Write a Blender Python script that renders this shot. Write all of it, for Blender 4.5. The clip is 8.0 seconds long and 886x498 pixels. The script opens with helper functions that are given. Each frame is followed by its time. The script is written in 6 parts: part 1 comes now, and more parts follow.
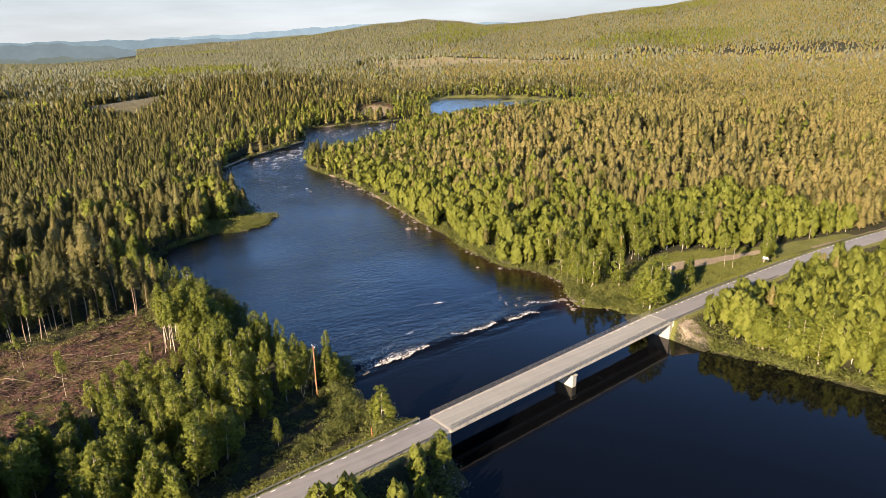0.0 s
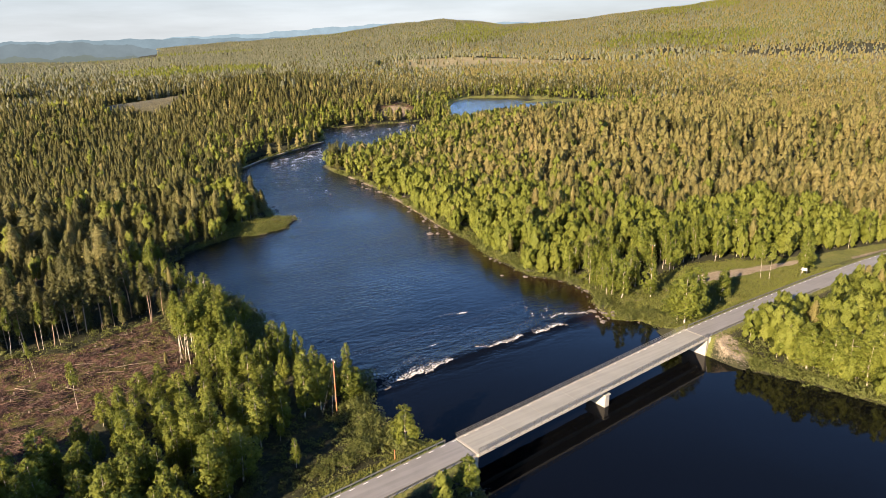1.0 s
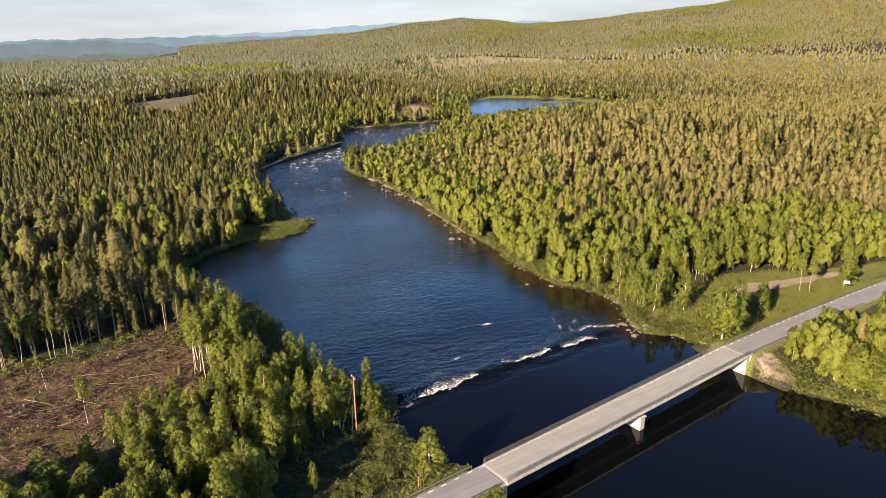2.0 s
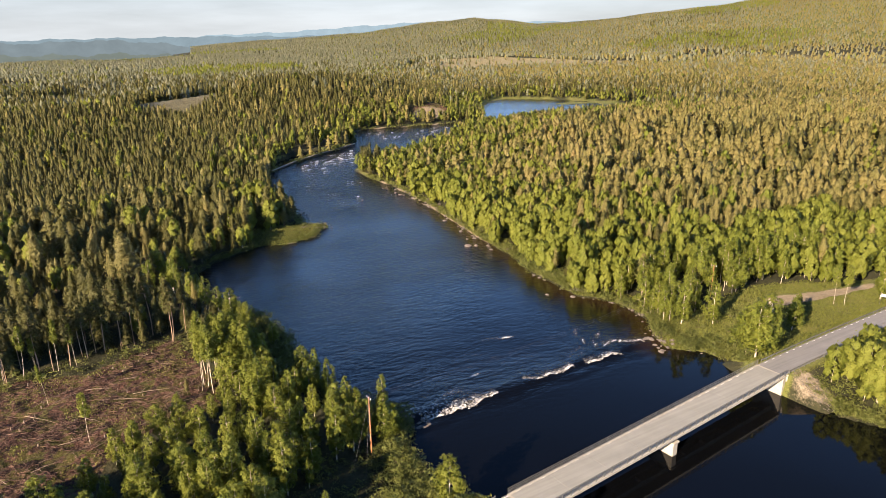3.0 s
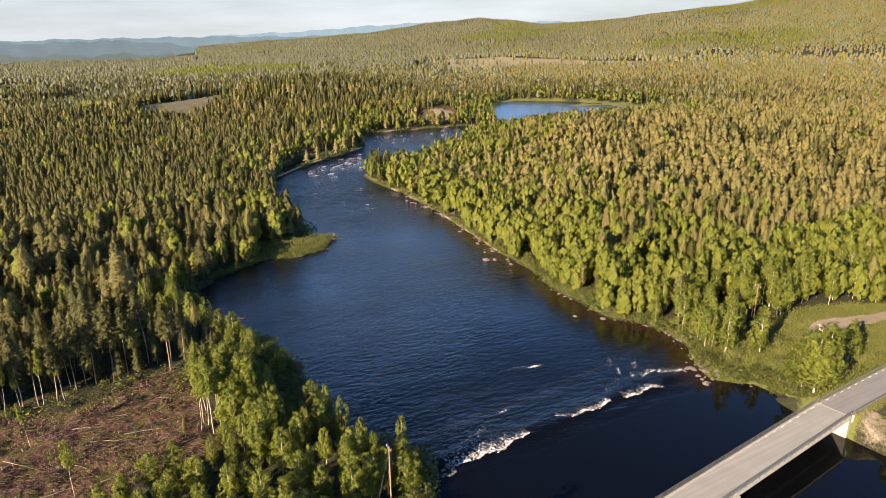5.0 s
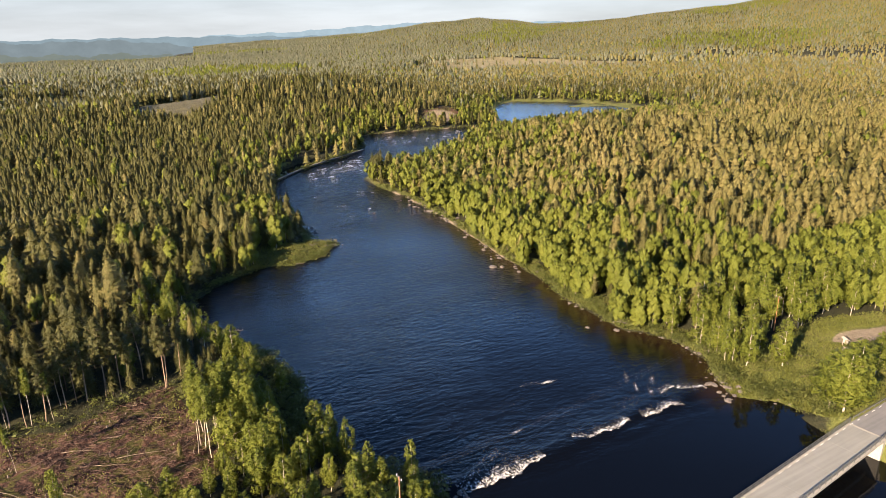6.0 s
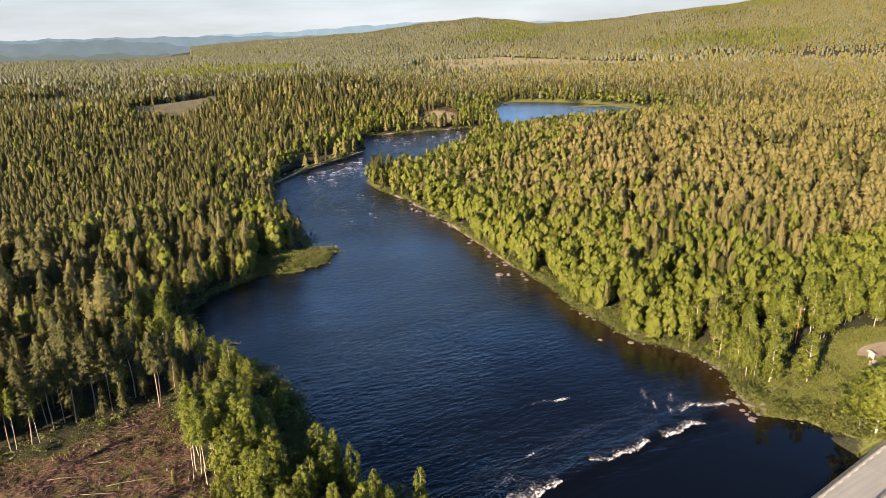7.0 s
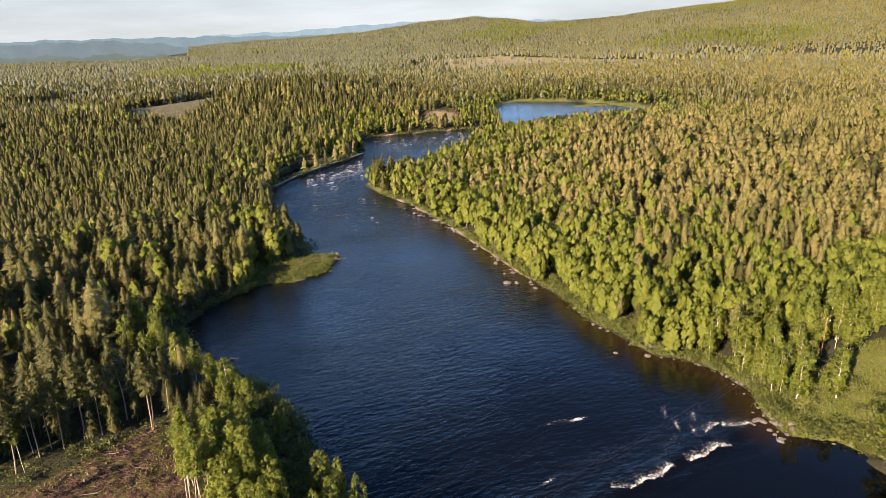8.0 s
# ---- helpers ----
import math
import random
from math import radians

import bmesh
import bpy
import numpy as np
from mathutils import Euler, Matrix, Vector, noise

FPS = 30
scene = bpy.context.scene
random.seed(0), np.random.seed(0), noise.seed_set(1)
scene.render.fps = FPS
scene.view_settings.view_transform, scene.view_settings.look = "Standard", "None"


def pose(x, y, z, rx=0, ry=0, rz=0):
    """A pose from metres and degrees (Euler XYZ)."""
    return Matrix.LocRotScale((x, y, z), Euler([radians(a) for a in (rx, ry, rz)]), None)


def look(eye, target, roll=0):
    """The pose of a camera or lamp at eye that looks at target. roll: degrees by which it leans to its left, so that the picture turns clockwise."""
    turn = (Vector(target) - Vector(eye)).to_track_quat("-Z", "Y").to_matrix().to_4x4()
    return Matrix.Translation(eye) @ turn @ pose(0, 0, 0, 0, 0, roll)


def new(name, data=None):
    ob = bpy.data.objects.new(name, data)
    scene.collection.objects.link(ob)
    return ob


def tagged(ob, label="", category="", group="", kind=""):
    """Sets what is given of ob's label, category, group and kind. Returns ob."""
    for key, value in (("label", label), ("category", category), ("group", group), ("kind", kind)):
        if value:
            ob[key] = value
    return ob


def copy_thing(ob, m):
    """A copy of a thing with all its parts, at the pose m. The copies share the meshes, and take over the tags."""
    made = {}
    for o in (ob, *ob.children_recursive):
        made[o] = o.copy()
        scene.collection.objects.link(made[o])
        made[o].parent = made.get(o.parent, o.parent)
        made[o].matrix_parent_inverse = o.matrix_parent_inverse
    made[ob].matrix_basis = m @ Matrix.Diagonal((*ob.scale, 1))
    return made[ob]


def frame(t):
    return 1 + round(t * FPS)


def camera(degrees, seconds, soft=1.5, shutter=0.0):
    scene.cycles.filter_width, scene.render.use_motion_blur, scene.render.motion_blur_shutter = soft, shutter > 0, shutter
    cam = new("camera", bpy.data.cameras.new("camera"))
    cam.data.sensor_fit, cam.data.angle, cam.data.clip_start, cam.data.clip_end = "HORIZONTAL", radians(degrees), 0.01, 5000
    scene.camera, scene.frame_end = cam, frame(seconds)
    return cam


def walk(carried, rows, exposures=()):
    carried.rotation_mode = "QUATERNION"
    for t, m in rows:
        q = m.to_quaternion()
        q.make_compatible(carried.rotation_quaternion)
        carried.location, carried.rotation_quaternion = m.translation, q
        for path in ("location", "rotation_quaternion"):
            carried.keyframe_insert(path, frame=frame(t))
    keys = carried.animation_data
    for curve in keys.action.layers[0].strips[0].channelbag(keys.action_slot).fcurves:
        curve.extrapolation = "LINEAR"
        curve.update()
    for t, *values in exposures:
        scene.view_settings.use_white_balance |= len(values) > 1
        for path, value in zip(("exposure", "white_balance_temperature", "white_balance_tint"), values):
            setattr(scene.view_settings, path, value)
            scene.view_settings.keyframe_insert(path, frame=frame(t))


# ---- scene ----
cam = camera(67.0, 8.0, soft=0.5)
PATH = [
    (0, (0.838, -0.914, 77.756), (22.28, 30.41, 65.12), -1.00),
    (0.5, (1.980, 2.739, 77.768), (23.08, 34.30, 65.13), -0.90),
    (1, (3.171, 6.488, 77.809), (23.81, 38.35, 65.17), -0.90),
    (1.5, (4.440, 10.312, 77.842), (24.62, 42.45, 65.18), -0.80),
    (3, (7.928, 21.872, 77.902), (27.21, 54.55, 65.24), -0.70),
    (3.5, (9.079, 25.768, 77.907), (28.24, 58.51, 65.25), -0.60),
    (4, (10.214, 29.683, 77.895), (29.29, 62.46, 65.22), -0.70),
    (4.5, (11.230, 33.575, 77.904), (30.29, 66.40, 65.24), -0.70),
    (6, (13.987, 45.175, 77.863), (33.15, 77.94, 65.20), -0.70),
    (6.5, (14.944, 49.084, 77.842), (34.14, 81.80, 65.18), -0.70),
    (7, (16.038, 53.037, 77.817), (35.30, 85.72, 65.14), -0.70),
    (7.5, (17.293, 57.070, 77.792), (36.57, 89.73, 65.09), -0.80),
    (8, (18.621, 61.203, 77.770), (37.92, 93.84, 65.05), -1.00),
]
walk(cam, [(t, look(eye, target, roll)) for t, eye, target, roll in PATH])

# ---- world, sun ----
SUN_FROM = Vector((-0.868, -0.337, 0.364)).normalized()
world = bpy.data.worlds.new("world")
scene.world = world
world.use_nodes = True
wn = world.node_tree
wn.nodes.clear()
w_out = wn.nodes.new("ShaderNodeOutputWorld")
w_bg = wn.nodes.new("ShaderNodeBackground")
w_sky = wn.nodes.new("ShaderNodeTexSky")
w_sky.sky_type = "NISHITA"
w_sky.sun_disc = False
w_sky.sun_elevation = math.asin(SUN_FROM.z)
w_sky.sun_rotation = math.atan2(SUN_FROM.x, SUN_FROM.y)
w_sky.altitude = 200
w_sky.air_density = 1.0
w_sky.dust_density = 0.3
w_sky.ozone_density = 4.0
# thin high cloud, denser towards the horizon
w_co = wn.nodes.new("ShaderNodeTexCoord")
w_sep = wn.nodes.new("ShaderNodeSeparateXYZ")
wn.links.new(w_co.outputs["Generated"], w_sep.inputs[0])
w_map = wn.nodes.new("ShaderNodeMapping")
w_map.inputs["Scale"].default_value = (2.2, 2.2, 16.0)
wn.links.new(w_co.outputs["Generated"], w_map.inputs[0])
w_noise = wn.nodes.new("ShaderNodeTexNoise")
w_noise.inputs["Scale"].default_value = 1.6
w_noise.inputs["Detail"].default_value = 7
w_noise.inputs["Roughness"].default_value = 0.55
wn.links.new(w_map.outputs[0], w_noise.inputs["Vector"])
w_ramp = wn.nodes.new("ShaderNodeValToRGB")
w_ramp.color_ramp.elements[0].position = 0.36
w_ramp.color_ramp.elements[1].position = 0.66
wn.links.new(w_noise.outputs[0], w_ramp.inputs[0])
def sky_ramp(stops):
    r = wn.nodes.new("ShaderNodeValToRGB")
    els = r.color_ramp.elements
    while len(els) < len(stops):
        els.new(0.5)
    for e, (at, c) in zip(els, stops):
        e.position, e.color = at, (*c, 1)
    wn.links.new(w_sep.outputs["Z"], r.inputs[0])
    return r.outputs[0]


w_veil = sky_ramp([(0.0, (0.90, 0.90, 0.90)), (0.06, (0.88, 0.88, 0.88)), (0.25, (0.80, 0.80, 0.80)), (0.45, (0.55, 0.55, 0.55)), (0.8, (0.62, 0.62, 0.62))])
w_tint = sky_ramp([(0.0, (0.37, 0.39, 0.415)), (0.06, (0.335, 0.365, 0.405)), (0.09, (0.34, 0.50, 0.80)), (0.14, (0.50, 0.86, 1.46)), (0.25, (0.40, 0.82, 1.66)), (0.34, (0.25, 0.55, 1.22)), (0.43, (0.125, 0.28, 0.68)), (0.49, (0.048, 0.112, 0.31)), (0.58, (0.019, 0.050, 0.16))])
w_mul = wn.nodes.new("ShaderNodeMath")
w_mul.operation = "MULTIPLY_ADD"
w_mul.inputs[1].default_value = 0.28
w_mul.inputs[2].default_value = 0.82
wn.links.new(w_ramp.outputs[0], w_mul.inputs[0])
w_cloud = wn.nodes.new("ShaderNodeMix")
w_cloud.data_type = "RGBA"
w_cloud.blend_type = "MULTIPLY"
w_cloud.inputs["Factor"].default_value = 1.0
wn.links.new(w_tint, w_cloud.inputs["A"])
wn.links.new(w_mul.outputs[0], w_cloud.inputs["B"])
w_gain = wn.nodes.new("ShaderNodeVectorMath")
w_gain.operation = "SCALE"
w_gain.inputs["Scale"].default_value = 12.0
wn.links.new(w_cloud.outputs["Result"], w_gain.inputs[0])
w_mix = wn.nodes.new("ShaderNodeMix")
w_mix.data_type = "RGBA"
wn.links.new(w_veil, w_mix.inputs["Factor"])
wn.links.new(w_sky.outputs[0], w_mix.inputs["A"])
wn.links.new(w_gain.outputs[0], w_mix.inputs["B"])
wn.links.new(w_mix.outputs["Result"], w_bg.inputs[0])
w_bg.inputs[1].default_value = 0.042
wn.links.new(w_bg.outputs[0], w_out.inputs[0])

sun_data = bpy.data.lights.new("sun", "SUN")
sun_data.energy = 5.0
sun_data.angle = radians(0.55)
sun_data.color = (1.0, 0.785, 0.60)
sun = new("sun", sun_data)
sun.matrix_world = look(Vector((0, 0, 300)) + SUN_FROM * 200, (0, 0, 300))
scene.view_settings.exposure = 2.06


# ---- materials ----
def mat_base(name):
    m = bpy.data.materials.new(name)
    m.use_nodes = True
    nt = m.node_tree
    return m, nt, nt.nodes["Principled BSDF"]


def node(nt, kind, **inputs):
    n = nt.nodes.new(kind)
    for k, v in inputs.items():
        n.inputs[k].default_value = v
    return n


def ramp(nt, fac, stops):
    r = nt.nodes.new("ShaderNodeValToRGB")
    els = r.color_ramp.elements
    while len(els) < len(stops):
        els.new(0.5)
    for e, (p, c) in zip(els, stops):
        e.position, e.color = p, (*c, 1)
    nt.links.new(fac, r.inputs[0])
    return r.outputs[0]


def noise_tex(nt, scale, detail=4.0, rough=0.55, vec=None):
    n = nt.nodes.new("ShaderNodeTexNoise")
    n.inputs["Scale"].default_value = scale
    n.inputs["Detail"].default_value = detail
    n.inputs["Roughness"].default_value = rough
    if vec is not None:
        nt.links.new(vec, n.inputs["Vector"])
    return n.outputs[0]


def mixc(nt, fac, a, b, blend="MIX"):
    m = nt.nodes.new("ShaderNodeMix")
    m.data_type = "RGBA"
    m.blend_type = blend
    for sock, v in (("Factor", fac), ("A", a), ("B", b)):
        if isinstance(v, (int, float)):
            m.inputs[sock].default_value = v
        elif isinstance(v, tuple):
            m.inputs[sock].default_value = (*v, 1)
        else:
            nt.links.new(v, m.inputs[sock])
    return m.outputs["Result"]


def math_node(nt, op, a, b=0.0, c=0.0):
    m = nt.nodes.new("ShaderNodeMath")
    m.operation = op
    for i, v in enumerate((a, b, c)):
        if isinstance(v, (int, float)):
            m.inputs[i].default_value = v
        else:
            nt.links.new(v, m.inputs[i])
    return m.outputs[0]


def bump(nt, bsdf, height, strength, distance):
    b = nt.nodes.new("ShaderNodeBump")
    b.inputs["Strength"].default_value = strength
    b.inputs["Distance"].default_value = distance
    nt.links.new(height, b.inputs["Height"])
    nt.links.new(b.outputs[0], bsdf.inputs["Normal"])


def world_pos(nt):
    return nt.nodes.new("ShaderNodeNewGeometry").outputs["Position"]


def surface(name, c1, c2, scale, rough=0.8, metal=0.0, fine=None, relief=0.3, depth=0.02, spec=0.5):
    """A two-scale mottled surface in world metres."""
    m, nt, b = mat_base(name)
    co = world_pos(nt)
    n1 = noise_tex(nt, scale, 5, 0.6, co)
    n2 = noise_tex(nt, fine or scale * 9, 4, 0.6, co)
    f = math_node(nt, "MULTIPLY_ADD", n2, 0.5, math_node(nt, "MULTIPLY", n1, 0.5))
    col = ramp(nt, f, [(0.36, c1), (0.64, c2)])
    nt.links.new(col, b.inputs["Base Color"])
    b.inputs["Roughness"].default_value = rough
    b.inputs["Metallic"].default_value = metal
    b.inputs["Specular IOR Level"].default_value = spec
    bump(nt, b, n2, relief, depth)
    return m


def foliage(name, dark, mid, light, see_through=0.25, odd=None, lace=0.0, gaps=0.535):
    """Leaves: colour varies from tree to tree and from clump to clump; sprays have ragged gaps between the leaves."""
    m, nt, b = mat_base(name)
    at = nt.nodes.new("ShaderNodeAttribute")
    at.attribute_name = "tint"
    oi = nt.nodes.new("ShaderNodeObjectInfo")
    geo = nt.nodes.new("ShaderNodeNewGeometry")
    big = noise_tex(nt, 0.02, 3, 0.5, geo.outputs["Position"])
    f = math_node(nt, "MULTIPLY_ADD", oi.outputs["Random"], 0.34, math_node(nt, "MULTIPLY", at.outputs["Fac"], 0.46))
    f = math_node(nt, "MULTIPLY_ADD", geo.outputs["Random Per Island"], 0.16, f)
    f = math_node(nt, "ADD", f, math_node(nt, "MULTIPLY_ADD", big, 0.5, -0.25))
    stops = [(0.08, dark), (0.45, mid), (0.85, light)]
    if odd:
        stops.append((0.97, odd))
    clump = noise_tex(nt, 2.2, 5, 0.7, geo.outputs["Position"])
    f = math_node(nt, "ADD", f, math_node(nt, "MULTIPLY_ADD", clump, 0.5, -0.25))
    col = ramp(nt, f, stops)
    nt.links.new(col, b.inputs["Base Color"])
    relief = nt.nodes.new("ShaderNodeBump")
    relief.inputs["Strength"].default_value = 0.45
    relief.inputs["Distance"].default_value = 0.9
    nt.links.new(clump, relief.inputs["Height"])
    nt.links.new(relief.outputs[0], b.inputs["Normal"])
    b.inputs["Roughness"].default_value = 0.55
    b.inputs["Specular IOR Level"].default_value = 0.25
    tr = nt.nodes.new("ShaderNodeBsdfTranslucent")
    nt.links.new(col, tr.inputs["Color"])
    nt.links.new(relief.outputs[0], tr.inputs["Normal"])
    mx = nt.nodes.new("ShaderNodeMixShader")
    mx.inputs[0].default_value = see_through
    nt.links.new(b.outputs[0], mx.inputs[1])
    nt.links.new(tr.outputs[0], mx.inputs[2])
    if not lace:
        nt.links.new(mx.outputs[0], nt.nodes["Material Output"].inputs["Surface"])
        return m
    gap = noise_tex(nt, lace, 3.0, 0.65, geo.outputs["Position"])
    cut = math_node(nt, "GREATER_THAN", gap, gaps)
    clear = nt.nodes.new("ShaderNodeBsdfTransparent")
    lx = nt.nodes.new("ShaderNodeMixShader")
    nt.links.new(cut, lx.inputs[0])
    nt.links.new(mx.outputs[0], lx.inputs[1])
    nt.links.new(clear.outputs[0], lx.inputs[2])
    nt.links.new(lx.outputs[0], nt.nodes["Material Output"].inputs["Surface"])
    return m


BIRCH_TONES = ((0.105, 0.124, 0.016), (0.146, 0.166, 0.021), (0.196, 0.208, 0.031), 0.44)
PINE_TONES = ((0.118, 0.113, 0.034), (0.172, 0.153, 0.046), (0.225, 0.182, 0.060), 0.34, (0.265, 0.168, 0.072))
# Spruce green, also worn by left-bank pines with their shade put into it.
DARK_NEEDLE_TONES = ((0.053, 0.054, 0.014), (0.076, 0.074, 0.018), (0.103, 0.094, 0.025), 0.36, (0.128, 0.108, 0.034))
# The far pines' grey is distance haze, put into the needle colour.
HAZED_TONES = ((0.132, 0.137, 0.080), (0.174, 0.176, 0.102), (0.220, 0.213, 0.124), 0.30)
M_BIRCH = foliage("birch_leaves", *BIRCH_TONES, lace=5.2)
M_PINE = foliage("pine_needles", *PINE_TONES, lace=5.2)
M_DARK_NEEDLES = foliage("dark_needles", *DARK_NEEDLE_TONES, lace=5.2)
M_BIRCH_WOOD = foliage("birch_wood", *BIRCH_TONES, lace=4.6, gaps=0.56)
M_PINE_WOOD = foliage("pine_wood", *PINE_TONES, lace=4.6, gaps=0.56)
M_DARK_WOOD = foliage("dark_needle_wood", *DARK_NEEDLE_TONES, lace=4.6, gaps=0.56)
M_HAZED_WOOD = foliage("hazed_pine_wood", *HAZED_TONES, lace=4.6, gaps=0.56)
M_BUSH = foliage("bush_leaves", (0.070, 0.085, 0.018), (0.115, 0.130, 0.028), (0.160, 0.165, 0.046), 0.36, lace=5.2)
M_GRASS = foliage("grass_blades", (0.094, 0.108, 0.018), (0.128, 0.138, 0.024), (0.175, 0.165, 0.042), 0.40)


def birch_bark():
    m, nt, b = mat_base("birch_bark")
    tc = nt.nodes.new("ShaderNodeTexCoord")
    mp = node(nt, "ShaderNodeMapping", Scale=(1.0, 1.0, 3.0))
    nt.links.new(tc.outputs["Object"], mp.inputs[0])
    n = noise_tex(nt, 1.6, 5, 0.7, mp.outputs[0])
    col = ramp(nt, n, [(0.36, (0.05, 0.04, 0.03)), (0.46, (0.40, 0.34, 0.26)), (0.7, (0.58, 0.51, 0.40))])
    nt.links.new(col, b.inputs["Base Color"])
    b.inputs["Roughness"].default_value = 0.7
    bump(nt, b, n, 0.4, 0.03)
    return m


M_BIRCH_BARK = birch_bark()
M_PINE_BARK = surface("pine_bark", (0.08, 0.045, 0.028), (0.20, 0.110, 0.064), 0.9, 0.85, relief=0.6, depth=0.05)
M_PALE_BARK = surface("pale_pine_bark", (0.16, 0.105, 0.070), (0.36, 0.250, 0.165), 0.9, 0.85, relief=0.6, depth=0.05)
M_SPRUCE_BARK = surface("spruce_bark", (0.09, 0.070, 0.050), (0.21, 0.160, 0.120), 1.1, 0.85, relief=0.6, depth=0.05)
M_CONCRETE = surface("concrete", (0.24, 0.220, 0.175), (0.34, 0.312, 0.250), 0.5, 0.8, relief=0.25)
M_STEEL = surface("galvanised_steel", (0.070, 0.070, 0.060), (0.140, 0.136, 0.118), 1.5, 0.6, 0.2, relief=0.1)
M_POLE = surface("creosoted_pine", (0.26, 0.105, 0.045), (0.42, 0.180, 0.080), 1.2, 0.8, relief=0.3)
M_WOOD = surface("grey_wood", (0.30, 0.24, 0.18), (0.52, 0.44, 0.34), 0.8, 0.8, relief=0.4)
M_DEAD = surface("dead_wood", (0.09, 0.062, 0.042), (0.30, 0.235, 0.165), 0.5, 0.85, relief=0.4)
M_TWIG = surface("slash_twigs", (0.030, 0.017, 0.012), (0.150, 0.086, 0.056), 0.6, 0.9, relief=0.4)
M_ROCK = surface("river_stone", (0.060, 0.050, 0.042), (0.155, 0.128, 0.104), 0.6, 0.85, relief=0.6, depth=0.06)
M_PAINT = surface("road_paint", (0.66, 0.64, 0.58), (0.82, 0.80, 0.74), 1.5, 0.7, relief=0.1)
M_WHITE = surface("white_sheet", (0.72, 0.72, 0.70), (0.82, 0.82, 0.80), 2.0, 0.5, relief=0.05)
M_WIRE = surface("wire", (0.10, 0.10, 0.10), (0.16, 0.16, 0.16), 2.0, 0.6, 0.2, relief=0.0)
M_RED = surface("red_paint", (0.40, 0.10, 0.05), (0.55, 0.17, 0.09), 1.2, 0.7, relief=0.2)
M_SIGN_BACK = surface("grey_sign", (0.42, 0.42, 0.42), (0.55, 0.55, 0.54), 2.0, 0.5, 0.3, relief=0.05)


def asphalt(name, c1, c2):
    m, nt, b = mat_base(name)
    co = world_pos(nt)
    rot = node(nt, "ShaderNodeMapping", Rotation=(0, 0, -radians(5)), Scale=(0.05, 1.1, 1.0))
    nt.links.new(co, rot.inputs[0])
    tracks = noise_tex(nt, 1.0, 3, 0.5, rot.outputs[0])
    patch = noise_tex(nt, 0.25, 5, 0.6, co)
    grit = noise_tex(nt, 22, 3, 0.7, co)
    f = math_node(nt, "MULTIPLY_ADD", tracks, 0.5, math_node(nt, "MULTIPLY_ADD", patch, 0.3, math_node(nt, "MULTIPLY", grit, 0.2)))
    nt.links.new(ramp(nt, f, [(0.38, c1), (0.62, c2)]), b.inputs["Base Color"])
    b.inputs["Roughness"].default_value = 0.85
    bump(nt, b, grit, 0.3, 0.01)
    return m


M_ASPHALT = asphalt("asphalt", (0.132, 0.128, 0.120), (0.186, 0.180, 0.168))
M_DECK = asphalt("deck_paving", (0.180, 0.175, 0.150), (0.240, 0.234, 0.200))


def ground_material():
    """Forest floor, with grass, felling slash, gravel and pale moor by the mesh's zone colours."""
    m, nt, b = mat_base("ground")
    co = world_pos(nt)
    n1 = noise_tex(nt, 0.12, 6, 0.65, co)
    n2 = noise_tex(nt, 1.3, 6, 0.7, co)
    n3 = noise_tex(nt, 0.45, 5, 0.6, co)
    f = math_node(nt, "MULTIPLY_ADD", n2, 0.5, math_node(nt, "MULTIPLY", n1, 0.5))
    floor_c = ramp(nt, f, [(0.35, (0.014, 0.014, 0.007)), (0.52, (0.034, 0.034, 0.014)), (0.65, (0.066, 0.056, 0.026))])
    grass_c = ramp(nt, f, [(0.34, (0.060, 0.072, 0.016)), (0.50, (0.110, 0.116, 0.028)), (0.66, (0.180, 0.150, 0.058))])
    slash_c = ramp(nt, f, [(0.40, (0.007, 0.004, 0.003)), (0.48, (0.036, 0.019, 0.013)), (0.55, (0.104, 0.054, 0.037)), (0.63, (0.21, 0.124, 0.082))])
    moss = ramp(nt, n3, [(0.47, (0, 0, 0)), (0.56, (1, 1, 1))])
    slash_c = mixc(nt, math_node(nt, "MULTIPLY", moss, 0.8), slash_c, (0.072, 0.070, 0.014))
    gravel_c = ramp(nt, f, [(0.35, (0.150, 0.120, 0.078)), (0.65, (0.300, 0.240, 0.165))])
    zone = nt.nodes.new("ShaderNodeVertexColor")
    zone.layer_name = "zone"
    sep = nt.nodes.new("ShaderNodeSeparateColor")
    nt.links.new(zone.outputs[0], sep.inputs[0])
    edge = math_node(nt, "MULTIPLY_ADD", n2, 0.5, -0.25)

    def mask(ch):
        v = math_node(nt, "ADD", sep.outputs[ch], edge)
        r = nt.nodes.new("ShaderNodeMapRange")
        r.inputs["From Min"].default_value, r.inputs["From Max"].default_value = 0.40, 0.60
        nt.links.new(v, r.inputs[0])
        return r.outputs[0]

    c = mixc(nt, mask("Green"), floor_c, grass_c)
    c = mixc(nt, mask("Red"), c, slash_c)
    c = mixc(nt, mask("Blue"), c, gravel_c)
    moor_c = ramp(nt, f, [(0.35, (0.150, 0.130, 0.055)), (0.65, (0.290, 0.235, 0.115))])
    dry = math_node(nt, "ADD", zone.outputs["Alpha"], edge)
    dry_r = nt.nodes.new("ShaderNodeMapRange")
    dry_r.inputs["From Min"].default_value, dry_r.inputs["From Max"].default_value = 0.40, 0.60
    nt.links.new(dry, dry_r.inputs[0])
    c = mixc(nt, dry_r.outputs[0], c, moor_c)
    nt.links.new(c, b.inputs["Base Color"])
    b.inputs["Roughness"].default_value = 0.9
    b.inputs["Specular IOR Level"].default_value = 0.2
    bump(nt, b, n2, 1.0, 0.5)
    return m


M_GROUND = ground_material()


